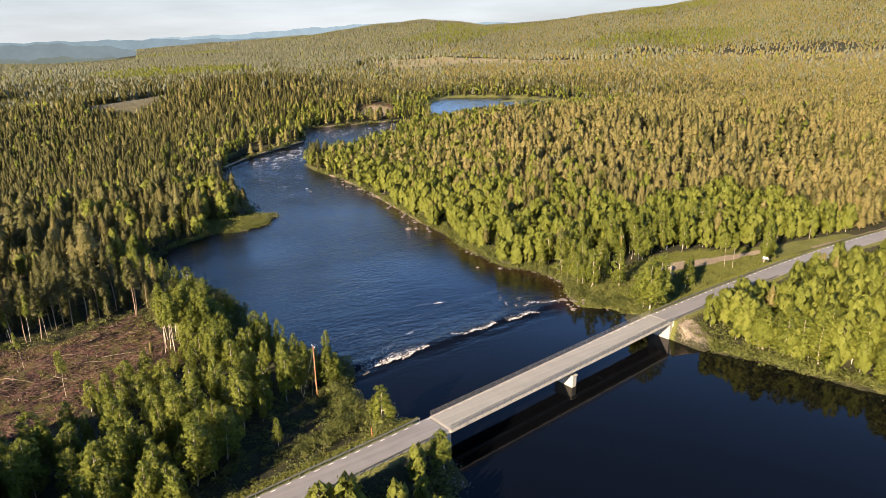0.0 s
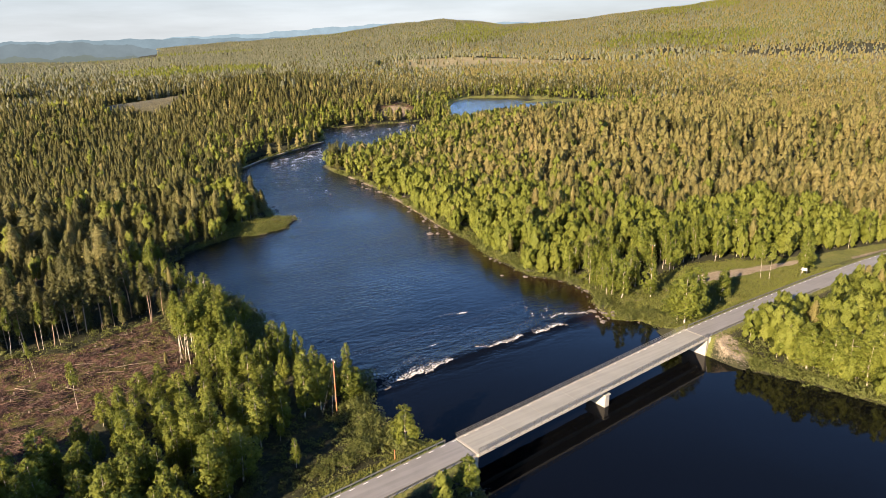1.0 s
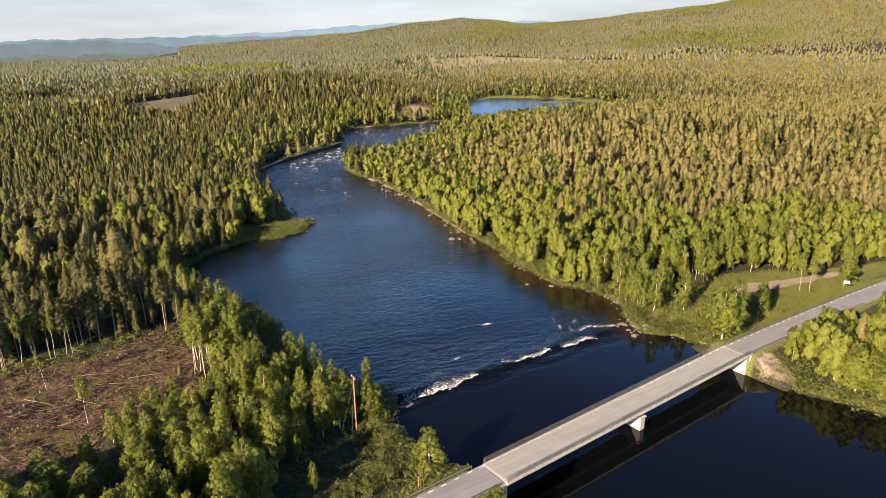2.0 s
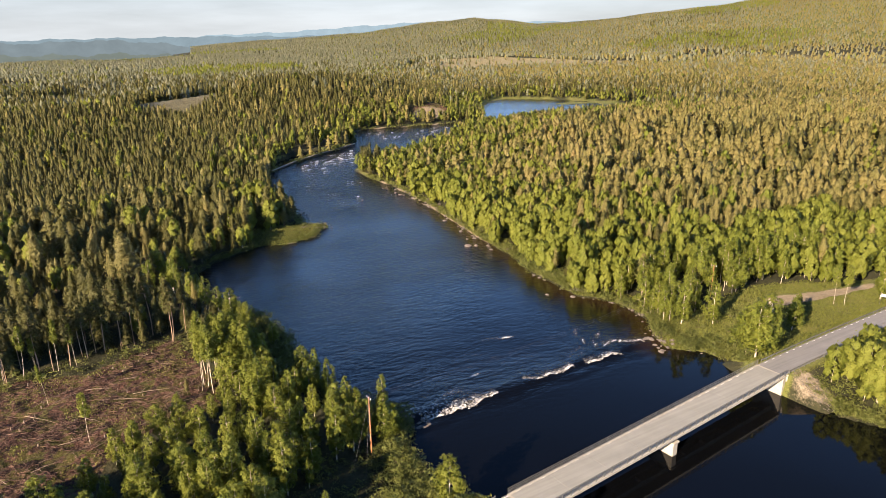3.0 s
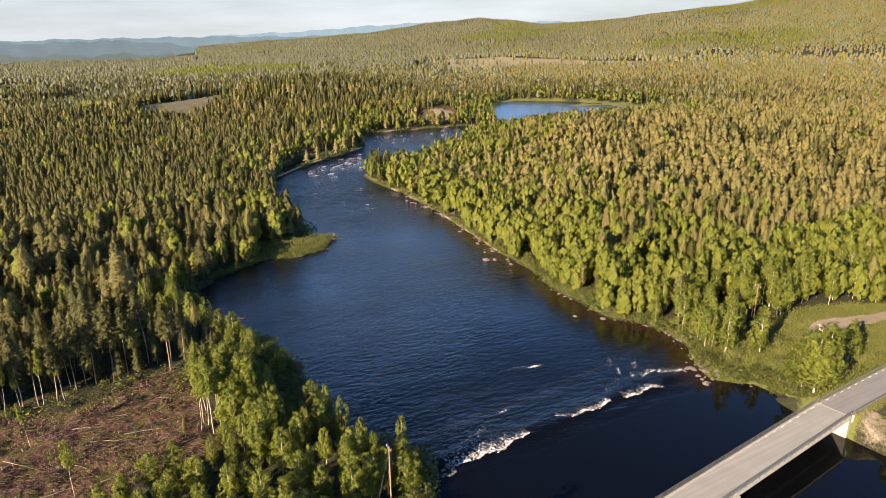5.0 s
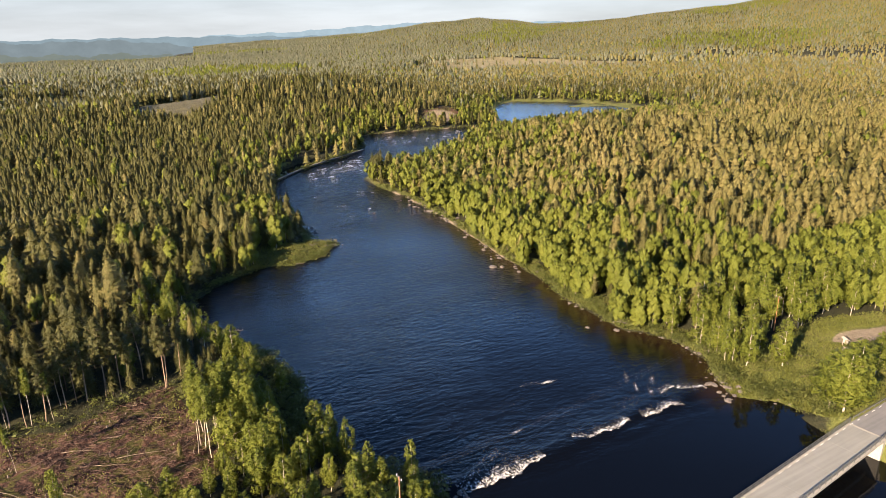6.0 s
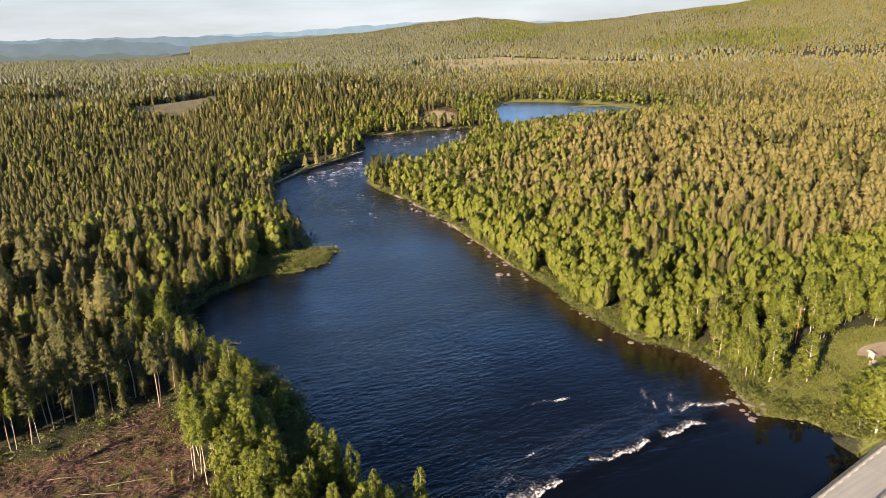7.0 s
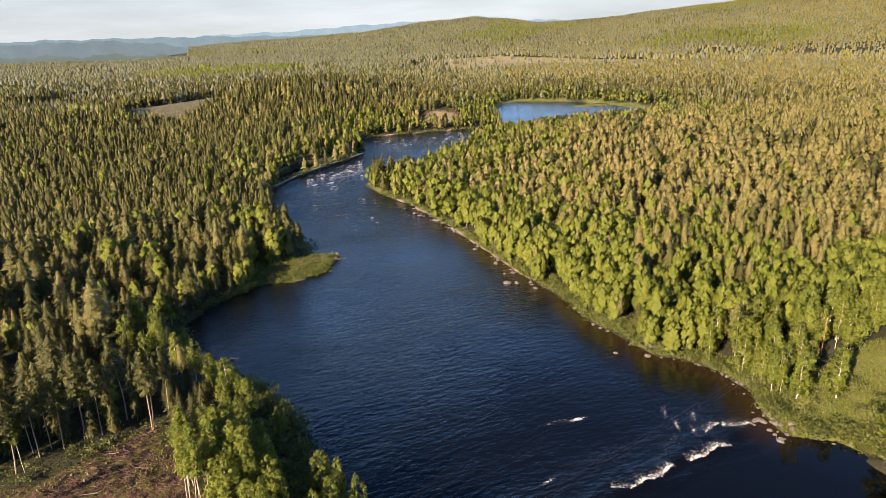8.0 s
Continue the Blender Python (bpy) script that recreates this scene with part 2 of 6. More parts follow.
def water_material(name, wave, wave_scale, rough, stretch=0.45):
    """Dark peaty water with a rippled, clear surface."""
    m, nt, b = mat_base(name)
    co = world_pos(nt)
    mp = node(nt, "ShaderNodeMapping", Rotation=(0, 0, radians(12)), Scale=(stretch, 1.0, 1.0))
    nt.links.new(co, mp.inputs[0])
    n1 = noise_tex(nt, wave_scale, 4, 0.6, mp.outputs[0])
    n2 = noise_tex(nt, wave_scale * 0.16, 4, 0.55, mp.outputs[0])
    at = nt.nodes.new("ShaderNodeAttribute")
    at.attribute_name = "rough_water"
    big = ramp(nt, noise_tex(nt, 0.022, 3, 0.5, co), [(0.35, (0.45, 0.45, 0.45)), (0.65, (1, 1, 1))])
    h = math_node(nt, "MULTIPLY_ADD", n2, 0.8, math_node(nt, "MULTIPLY", n1, 1.0))
    h = math_node(nt, "MULTIPLY", h, math_node(nt, "MULTIPLY", at.outputs["Fac"], big))
    bed = nt.nodes.new("ShaderNodeAttribute")
    bed.attribute_name = "shallow"
    nt.links.new(mixc(nt, bed.outputs["Fac"], (0.0016, 0.0018, 0.0022), (0.020, 0.011, 0.005)), b.inputs["Base Color"])
    b.inputs["Roughness"].default_value = rough
    b.inputs["IOR"].default_value = 1.333
    bump(nt, b, h, 1.0, wave)
    return m


M_WATER = water_material("river_water", 0.72, 0.95, 0.04)
M_LAKE = water_material("lake_water", 0.22, 0.7, 0.08)
def foam_material():
    """Torn foam: solid at the breaking edge, a lace of streaks behind it."""
    m, nt, b = mat_base("torn_foam")
    mp = node(nt, "ShaderNodeMapping", Rotation=(0, 0, radians(-8)), Scale=(1.05, 0.75, 1.0))
    nt.links.new(world_pos(nt), mp.inputs[0])
    n = noise_tex(nt, 2.6, 8, 0.74, mp.outputs[0])
    at = nt.nodes.new("ShaderNodeAttribute")
    at.attribute_name = "foam"
    a = math_node(nt, "SUBTRACT", at.outputs["Fac"], math_node(nt, "MULTIPLY_ADD", n, 2.2, -0.62))
    a = math_node(nt, "MULTIPLY", a, 2.3)
    a.node.use_clamp = True
    nt.links.new(ramp(nt, n, [(0.35, (0.60, 0.58, 0.55)), (0.62, (0.25, 0.25, 0.24))]), b.inputs["Base Color"])
    b.inputs["Roughness"].default_value = 0.75
    nt.links.new(a, b.inputs["Alpha"])
    bump(nt, b, n, 0.8, 0.2)
    return m


M_TORN = foam_material()
M_FOAM = surface("white_water", (0.34, 0.33, 0.31), (0.56, 0.55, 0.53), 1.6, 0.7, relief=0.8, depth=0.15)


# Self-glowing backdrop: the hills' haze is put into their emitted colour.
def hazy_backdrop(name, colour, glow):
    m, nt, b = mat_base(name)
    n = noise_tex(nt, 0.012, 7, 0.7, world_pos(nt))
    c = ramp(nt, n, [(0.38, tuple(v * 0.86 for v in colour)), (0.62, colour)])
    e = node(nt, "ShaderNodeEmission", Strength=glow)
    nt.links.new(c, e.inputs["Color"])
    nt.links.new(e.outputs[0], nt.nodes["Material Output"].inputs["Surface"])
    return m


M_NEAR_PLAIN = hazy_backdrop("hazy_plain", (0.060, 0.069, 0.062), 1.0)
M_NEAR_HILLS = hazy_backdrop("hazy_hills", (0.066, 0.080, 0.087), 1.0)
M_FAR = hazy_backdrop("hazy_distant_hills", (0.080, 0.103, 0.117), 1.0)
M_FAR2 = hazy_backdrop("hazy_farthest_hills", (0.118, 0.150, 0.170), 1.0)


# ---- mesh helpers ----
def mesh_np(name, verts, faces, materials, tint=None, mat_index=None, smooth=False, normals=None):
    """A mesh from arrays; faces is an (n, 3) or (n, 4) array, or a list of such arrays. normals: rounded shading, one a vertex."""
    me = bpy.data.meshes.new(name)
    groups = faces if isinstance(faces, list) else [faces]
    groups = [g for g in groups if len(g)]
    loops = np.concatenate([g.ravel() for g in groups]).astype(np.int32)
    sizes = np.concatenate([np.full(len(g), g.shape[1], np.int32) for g in groups])
    me.vertices.add(len(verts))
    me.vertices.foreach_set("co", np.asarray(verts, np.float32).ravel())
    me.loops.add(len(loops))
    me.loops.foreach_set("vertex_index", loops)
    me.polygons.add(len(sizes))
    me.polygons.foreach_set("loop_start", np.concatenate([[0], np.cumsum(sizes)[:-1]]).astype(np.int32))
    if mat_index is not None:
        me.polygons.foreach_set("material_index", np.asarray(mat_index, np.int32))
    me.polygons.foreach_set("use_smooth", np.full(len(sizes), smooth or normals is not None))
    for mt in materials:
        me.materials.append(mt)
    if tint is not None:
        a = me.attributes.new("tint", "FLOAT", "POINT")
        a.data.foreach_set("value", np.asarray(tint, np.float32))
    me.update(calc_edges=True)
    if normals is not None:
        a = me.attributes.new("custom_normal", "FLOAT_VECTOR", "POINT")
        a.data.foreach_set("vector", np.asarray(normals, np.float32).ravel())
    return me


def part(name, bm, material, parent, label=""):
    me = bpy.data.meshes.new(name)
    bm.to_mesh(me)
    bm.free()
    me.materials.append(material)
    ob = new(name, me)
    ob.parent = parent
    return tagged(ob, label)


def shared(name, me, parent, m, label=""):
    ob = new(name, me)
    ob.parent = parent
    ob.matrix_basis = m
    return tagged(ob, label)


def add_box(bm, size, m=None, bevel=0.0):
    r = bmesh.ops.create_cube(bm, size=1.0, matrix=(m or Matrix()) @ Matrix.Diagonal((*size, 1)))
    if bevel:
        es = list({e for v in r["verts"] for e in v.link_edges})
        bmesh.ops.bevel(bm, geom=es, offset=bevel, segments=1, affect="EDGES")
    return bm


def box(size, m=None, bevel=0.0):
    return add_box(bmesh.new(), size, m, bevel)


def add_rod(bm, a, b, r0, r1=None, sides=8):
    a, b = Vector(a), Vector(b)
    d = b - a
    m = Matrix.Translation((a + b) / 2) @ d.to_track_quat("Z", "Y").to_matrix().to_4x4()
    bmesh.ops.create_cone(bm, cap_ends=True, segments=sides, radius1=r0, radius2=r0 if r1 is None else r1, depth=d.length, matrix=m)
    return bm


def rod(a, b, r0, r1=None, sides=8):
    return add_rod(bmesh.new(), a, b, r0, r1, sides)


def thing(name, m, label, category, group="", kind=""):
    ob = new(name)
    ob.empty_display_size = 0.3
    ob.matrix_basis = m
    return tagged(ob, label, category, group, kind)


# ---- plan ----
def poly_dist(px, py, poly):
    """Distance to the outline of a polygon, and whether inside, for arrays of points."""
    p = np.array(poly, float)
    q = np.roll(p, -1, axis=0)
    best = np.full(px.shape, 1e18)
    inside = np.zeros(px.shape, bool)
    for (ax, ay), (bx, by) in zip(p, q):
        dx, dy = bx - ax, by - ay
        u = np.clip(((px - ax) * dx + (py - ay) * dy) / (dx * dx + dy * dy), 0, 1)
        best = np.minimum(best, (px - ax - u * dx) ** 2 + (py - ay - u * dy) ** 2)
        if dy:
            cross = ((ay > py) != (by > py)) & (px < dx * (py - ay) / dy + ax)
            inside ^= cross
    return np.sqrt(best), inside


def line_dist(px, py, line):
    """Distance to a polyline, and the height along it."""
    best = np.full(px.shape, 1e18)
    z = np.zeros(px.shape)
    for (ax, ay, az), (bx, by, bz) in zip(line[:-1], line[1:]):
        dx, dy = bx - ax, by - ay
        u = np.clip(((px - ax) * dx + (py - ay) * dy) / (dx * dx + dy * dy), 0, 1)
        d = (px - ax - u * dx) ** 2 + (py - ay - u * dy) ** 2
        z = np.where(d < best, az + u * (bz - az), z)
        best = np.minimum(best, d)
    return np.sqrt(best), z


ORIGIN = (8.0, 20.0)
AHEAD = math.atan2(0.862, 0.505)


def bearing(az, r):
    """A place by bearing from the middle of the view and range from the plan's origin."""
    a = AHEAD - radians(az)
    return (ORIGIN[0] + r * math.cos(a), ORIGIN[1] + r * math.sin(a))


def polar(x, y):
    dx, dy = x - ORIGIN[0], y - ORIGIN[1]
    az = (np.degrees(AHEAD - np.arctan2(dy, dx)) + 180) % 360 - 180
    return np.hypot(dx, dy), az


RIGHT_BANK = [(330, -260), (215, -60), (178, 0), (160, 32), (150, 54), (147.5, 64), (144, 75), (139.5, 84), (141, 87.5),
              (138.6, 93), (137.5, 99), (136.5, 105), (141, 111), (140, 118), (133.5, 124), (135, 130), (141.5, 138), (142.6, 149),
              (140, 156), (136, 161), (137.2, 175), (136.8, 184), (141, 200), (142.6, 222), (147, 252), (151, 282), (153.4, 318),
              (151, 345), (153, 364), bearing(-6.8, 386), bearing(-4, 396), bearing(-1, 425), bearing(2, 490), bearing(7, 530)]
LEFT_BANK = [bearing(7, 600), bearing(3.5, 560), (281, 489), (243, 494), (220, 497), (203, 487), (193, 450), (180, 436), (166, 424), (150, 414), (133, 401),
             (120, 390), (109, 378), (102, 352), (97, 318), (94.5, 284), (93, 275), (100.5, 270.5), (91, 259), (81, 255.5), (70, 258),
             (60, 254), (50, 248), (42.5, 240), (41.5, 229), (46, 213), (51, 198), (54, 184), (52.5, 170), (50.5, 158), (55, 143),
             (64, 133), (62.5, 127), (58, 120), (57, 108), (60.5, 98), (62, 92), (62.5, 86), (58, 80), (52, 72), (40, 48),
             (15, 5), (-30, -70), (-150, -260)]
RIVER = RIGHT_BANK + LEFT_BANK
POND = [(120, 393.5), (123, 396), (133, 405.5), (143, 413), (155, 421.5), (160, 427), (148, 429), (137, 422), (126, 412), (117, 402)]
LAKE = [bearing(a, r) for a, r in ((3.6, 590), (5, 548), (8, 532), (11, 540), (13.5, 566), (14.8, 605), (15.3, 650), (14.2, 705), (9, 730), (5, 732), (4, 700), (3.5, 640))]
LAKE_Z = 2.95
ISLET = [bearing(10.2, 690) + (0,), bearing(11.8, 700) + (0,), bearing(15.5, 680) + (0,)]
CLEARING = [(-42, 176), (-22, 184), (-3, 185), (6, 181), (19, 187), (28, 191), (29, 178), (31, 166), (34, 160), (31, 152), (22, 150), (14, 148), (8, 143), (3, 135), (-6, 127), (-30, 124), (-55, 138)]
MEADOW = [(134, 124), (137, 131), (146, 133), (158, 132), (170, 134), (184, 134), (198, 129), (222, 120), (262, 112), (262, 96), (200, 97), (140, 94), (138, 104), (142, 112)]
GRAVEL = [(173, 126.4), (177, 127.4), (184, 126.6), (192, 124), (202, 121.5), (216, 119), (216, 116.5), (202, 118), (190, 119.5), (180, 121.5), (174.5, 123.6)]
SIDE_ROAD = [(236, 107.65, 5.2), (255, 105.65, 5.4), (275, 103.65, 5.6), (320, 99.65, 6.0)]
FIELD = [bearing(a, r) for a, r in ((-24.2, 585), (-23.6, 655), (-21, 730), (-18.0, 805), (-17.6, 795), (-17.8, 620), (-20.5, 560))]
GAPS = [[bearing(a, r) for a, r in ((-30, 640), (-25, 645), (-21, 690), (-20.5, 735), (-25, 712), (-30, 685))],
        [bearing(a, r) for a, r in ((-38, 1000), (-31, 1030), (-25, 1050), (-25, 1120), (-31, 1110), (-38, 1080))],
        [bearing(a, r) for a, r in ((-34, 800), (-29, 815), (-26, 860), (-27, 885), (-30, 865), (-34, 840))],
        [bearing(a, r) for a, r in ((28, 905), (33, 880), (40, 870), (40, 905), (33, 915), (28, 930))]]
MOOR = [bearing(a, r) for a, r in ((-3.5, 1095), (-1.5, 1380), (4, 1460), (10, 1430), (18, 1330), (24, 1230), (18, 1140), (9, 1140), (3, 1130))]
FELLED = [bearing(a, r) for a, r in ((18, 1330), (20, 1540), (46, 1540), (46, 1140), (36, 1170), (27, 1270))]
SAND_BANK = (296, 522)
ROAD = [(-160, 70, 4.2), (-60, 81, 4.6), (20, 88.8, 4.9), (62, 92.3, 4.9), (100, 95.6, 4.9), (138, 98.7, 4.9), (165, 99.6, 4.9), (195, 99.8, 5.0), (222, 99.3, 5.2),
        (250, 97.0, 5.5), (300, 90, 6.5), (420, 70, 9.0)]
BRIDGE_AT = Vector((100, 95.25, 4.9))
BRIDGE_TURN = 4.9
BRIDGE_HALF = 37.0


def water_z(x, y):
    sill = 128.2 + 0.5 * np.sin(x * 0.13) + 0.3 * np.sin(x * 0.41)
    step = np.clip((y - sill) / 2.6 + 0.5, 0, 1)
    step = step * step * (3 - 2 * step)
    return 0.62 * step + 2.3 * np.clip((y - 132) / 370, 0, 1)


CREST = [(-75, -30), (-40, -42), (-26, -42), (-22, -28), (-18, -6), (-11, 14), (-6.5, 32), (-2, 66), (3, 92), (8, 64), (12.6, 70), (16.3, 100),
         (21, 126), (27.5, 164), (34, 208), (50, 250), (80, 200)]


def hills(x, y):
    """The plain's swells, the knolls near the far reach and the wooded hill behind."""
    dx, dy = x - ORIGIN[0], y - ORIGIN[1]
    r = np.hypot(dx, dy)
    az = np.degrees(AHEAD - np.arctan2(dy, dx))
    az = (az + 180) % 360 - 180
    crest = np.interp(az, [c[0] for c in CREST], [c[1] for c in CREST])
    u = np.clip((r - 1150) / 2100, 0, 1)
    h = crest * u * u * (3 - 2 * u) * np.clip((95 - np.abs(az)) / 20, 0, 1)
    h = h + 5 * np.clip((r - 300) / 900, 0, 1) - 45 * np.clip((r - 3380) / 400, 0, 1)
    h = h + 25 * np.exp(-((x - 225) ** 2 / 130 ** 2 + (y - 640) ** 2 / 85 ** 2))
    h = h + 9 * np.exp(-((x - SAND_BANK[0]) ** 2 / 34 ** 2 + (y - SAND_BANK[1] - 8) ** 2 / 20 ** 2))
    h = h + 8 * np.exp(-((x - 420) ** 2 / 150 ** 2 + (y - 260) ** 2 / 130 ** 2))
    amp = np.clip(r / 600, 0.12, 1) * np.clip((r - 60) / 200, 0.2, 1)
    h = h + amp * (2.6 * np.sin(x * 0.011 + 1.3) * np.sin(y * 0.013 + 0.4) + 1.5 * np.sin(x * 0.027 - y * 0.019))
    return h


def ground_parts(x, y):
    """Height of the ground, distance to the river's edge (negative in the water), distance to the road."""
    d, ins = poly_dist(x, y, RIVER)
    sd = np.where(ins, -d, d)
    d2, ins2 = poly_dist(x, y, LAKE)
    d3, ins3 = poly_dist(x, y, POND)
    wz = water_z(x, y)
    far = np.clip(sd / 120, 0, 1)
    rise = 0.15 + 2.0 * (1 - np.exp(-np.maximum(sd, 0) / 11))
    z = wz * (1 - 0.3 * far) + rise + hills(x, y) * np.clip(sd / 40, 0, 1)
    lump = 0.25 * np.sin(x * 0.6 + 1.1 * np.sin(y * 0.33)) * np.sin(y * 0.52 + 0.7 * np.sin(x * 0.41))
    z = z + lump * np.clip(sd / 8, 0, 1)
    cd, cins = poly_dist(x, y, CLEARING)
    heap = 0.5 * np.sin(x * 1.25 + 1.9 * np.sin(y * 0.71)) * np.sin(y * 1.05 + 1.6 * np.sin(x * 0.83)) + 0.3 * np.sin(x * 0.47 - y * 0.9 + 2 * np.sin(y * 0.31))
    z = z + np.where(cins, np.clip(cd / 4, 0, 1) * 0.62 * heap, 0)
    z = np.where(ins, wz - 0.1 - np.minimum(1.6, 0.22 * d), z)
    k = np.clip(d2 / 30, 0, 1)
    z = np.where(ins2, LAKE_Z - 0.2 - np.minimum(1.5, 0.1 * d2), z * k + (1 - k) * (LAKE_Z + 0.3))
    z = np.where(ins3, 1.6, z)
    isl = line_dist(x, y, ISLET)[0]
    z = np.where(isl < 14, np.maximum(z, LAKE_Z + 0.5 - 0.06 * isl), z)
    rd, rz = line_dist(x, y, ROAD)
    dry = (x < 61.5) | (x > 138.2)
    bank = rz - 0.12 - np.maximum(rd - 4.3, 0) / 1.8
    z = np.where(dry & (bank > z), bank, z)
    z = np.where(dry & (rd < 5.0) & (z > rz - 0.12), rz - 0.12, z)
    water = np.minimum(np.minimum(sd, np.where(ins2, -d2, d2)), np.where(ins3, -d3, d3))
    return z, water, rd


def ground_z(x, y):
    return float(ground_parts(np.array([float(x)]), np.array([float(y)]))[0][0])


def axis(lo, hi, step, fine_lo, fine_hi, fine, out_lo, out_hi, grow=1.16):
    a = list(np.arange(lo, fine_lo, step)) + list(np.arange(fine_lo, fine_hi, fine)) + list(np.arange(fine_hi, hi + step, step))
    s, v, up = step, a[-1], []
    while v < out_hi:
        s = min(s * grow, 160)
        v += s
        up.append(v)
    s, v, dn = step, a[0], []
    while v > out_lo:
        s = min(s * grow, 160)
        v -= s
        dn.append(v)
    return np.array(dn[::-1] + a + up)


def grid_faces(nx, ny):
    i = np.arange(nx - 1)[None, :] + nx * np.arange(ny - 1)[:, None]
    return np.stack([i, i + 1, i + 1 + nx, i + nx], axis=-1).reshape(-1, 4)


# ---- ground, river, lake ----
gx = axis(-60, 360, 3.0, -44, 150, 1.2, -3600, 4600)
gy = axis(-20, 560, 3.0, 78, 190, 1.2, -1500, 4700)
GX, GY = np.meshgrid(gx, gy)
gxf, gyf = GX.ravel(), GY.ravel()
gz, gwater, groad = ground_parts(gxf, gyf)
ground_mesh = mesh_np("ground", np.stack([gxf, gyf, gz], 1), grid_faces(len(gx), len(gy)), [M_GROUND], smooth=True)


def soft_mask(x, y, poly, width):
    d, ins = poly_dist(x, y, poly)
    return np.clip(0.5 + np.where(ins, d, -d) / width, 0, 1)


z_slash = soft_mask(gxf, gyf, CLEARING, 3)
z_grass = np.maximum(soft_mask(gxf, gyf, MEADOW, 4), np.clip(1.75 - groad / np.where(gyf > np.interp(gxf, [r[0] for r in ROAD], [r[1] for r in ROAD]), 5.5, 3.6), 0, 1))
z_grass = np.maximum(z_grass, np.clip(0.95 - np.abs(gwater - 2.2) / 3.2, 0, 1) * (gxf > 90) * (gyf < 420))
z_grass = np.maximum(z_grass, np.clip(0.85 - np.hypot(gxf - 82, gyf - 262) / 26, 0, 0.5))
z_gravel_spit = np.clip(0.75 - np.abs(gwater - 0.3) / 1.5, 0, 1) * (gxf > 70) * (gxf < 106) * (gyf > 250) * (gyf < 300)
z_moor = np.maximum(soft_mask(gxf, gyf, MOOR, 60), np.maximum(0.55 * soft_mask(gxf, gyf, FELLED, 60), 0.46 * soft_mask(gxf, gyf, FIELD, 8)))
far_r, far_az = polar(gxf, gyf)
z_grass = np.maximum(z_grass, np.clip((far_r - 1500) / 250, 0, 1) * (far_az > -12))
lake_d, _ = poly_dist(gxf, gyf, LAKE)
z_grass = np.maximum(z_grass, np.clip(1.4 - lake_d / 10, 0, 1))
z_grass = np.maximum(z_grass, np.clip(1.4 - line_dist(gxf, gyf, ISLET)[0] / 12, 0, 1))
z_gravel = np.maximum(soft_mask(gxf, gyf, GRAVEL, 2), np.clip(1.5 - line_dist(gxf, gyf, SIDE_ROAD)[0] / 3, 0, 1))
z_gravel = np.maximum(z_gravel, np.clip(0.80 - np.abs(gwater - 0.2) / 1.6, 0, 1) * (gxf > 110) * (gyf > 215) * (gyf < 345))
z_gravel = np.maximum(z_gravel, np.clip(0.8 - np.abs(gwater - 0.5) / 3, 0, 1) * (gxf > 200) * (gyf > 475) * (gyf < 505))
z_gravel = np.maximum(z_gravel, np.clip(1.3 - np.hypot((gxf - SAND_BANK[0] + 8) / 20, (gyf - SAND_BANK[1] + 9) / 13), 0, 0.54))
z_slash = np.maximum(z_slash, np.clip(1.5 - np.hypot((gxf - SAND_BANK[0] + 6) / 19, (gyf - SAND_BANK[1] + 6) / 13), 0, 0.8))
z_gravel = np.maximum(z_gravel, z_gravel_spit)
cone = 0.62 * np.clip(1.6 - np.hypot((gxf - 141.0) / 3.8, (gyf - 91.5) / 4.6), 0, 1)
z_gravel = np.maximum(z_gravel, cone)
zone_attr = ground_mesh.color_attributes.new("zone", "FLOAT_COLOR", "POINT")
zone_attr.data.foreach_set("color", np.stack([z_slash, z_grass, z_gravel, z_moor], 1).astype(np.float32).ravel())
tagged(new("ground", ground_mesh), "forest floor with grassy banks, felled clearing and moor", "ground", kind="structure")


def water_sheet(name, xs, ys, poly, height, rough_fn, material, margin, label):
    X, Y = np.meshgrid(xs, ys)
    x, y = X.ravel(), Y.ravel()
    d, ins = poly_dist(x, y, poly)
    keep = ins | (d < margin)
    f = grid_faces(len(xs), len(ys))
    f = f[keep[f].all(axis=1)]
    used, inv = np.unique(f, return_inverse=True)
    x, y = x[used], y[used]
    me = mesh_np(name, np.stack([x, y, height(x, y)], 1), inv.reshape(f.shape), [material], smooth=True)
    a = me.attributes.new("rough_water", "FLOAT", "POINT")
    a.data.foreach_set("value", rough_fn(x, y).astype(np.float32))
    e = poly_dist(x, y, poly)[0]
    s = me.attributes.new("shallow", "FLOAT", "POINT")
    s.data.foreach_set("value", (np.clip(1 - e / 9, 0, 1) * (x > 105) * np.clip((y - 118) / 10, 0, 1) * np.clip((300 - y) / 60, 0, 1)).astype(np.float32))
    return tagged(new(name, me), label, "water", kind="structure")


def river_height(x, y):
    z = water_z(x, y)
    up = np.clip((y - 122) / 6, 0, 1)
    near_sill = np.exp(-((y - 128.5) / 3.5) ** 2)
    ripple = 0.05 * np.sin(x * 1.9 + 0.8 * np.sin(y * 0.7)) + 0.06 * np.sin(y * 1.3 + 1.4 * np.sin(x * 0.31))
    return z + ripple * (0.25 * up + 1.2 * near_sill)


def river_rough(x, y):
    r = 0.05 + 0.62 * np.clip((y - 124) / 5, 0, 1)
    r = r + 0.55 * np.exp(-((y - 131) / 7) ** 2) * np.clip((x - 60) / 10, 0, 1)
    r = r * np.clip(0.42 + (y - 150) / 90, 0.42, 1)
    r = r + 0.7 * np.clip((y - 255) / 60, 0, 1)
    return r * np.where((y > 124) & (y < 200), np.clip((141 - x) / 14, 0.25, 1), 1)


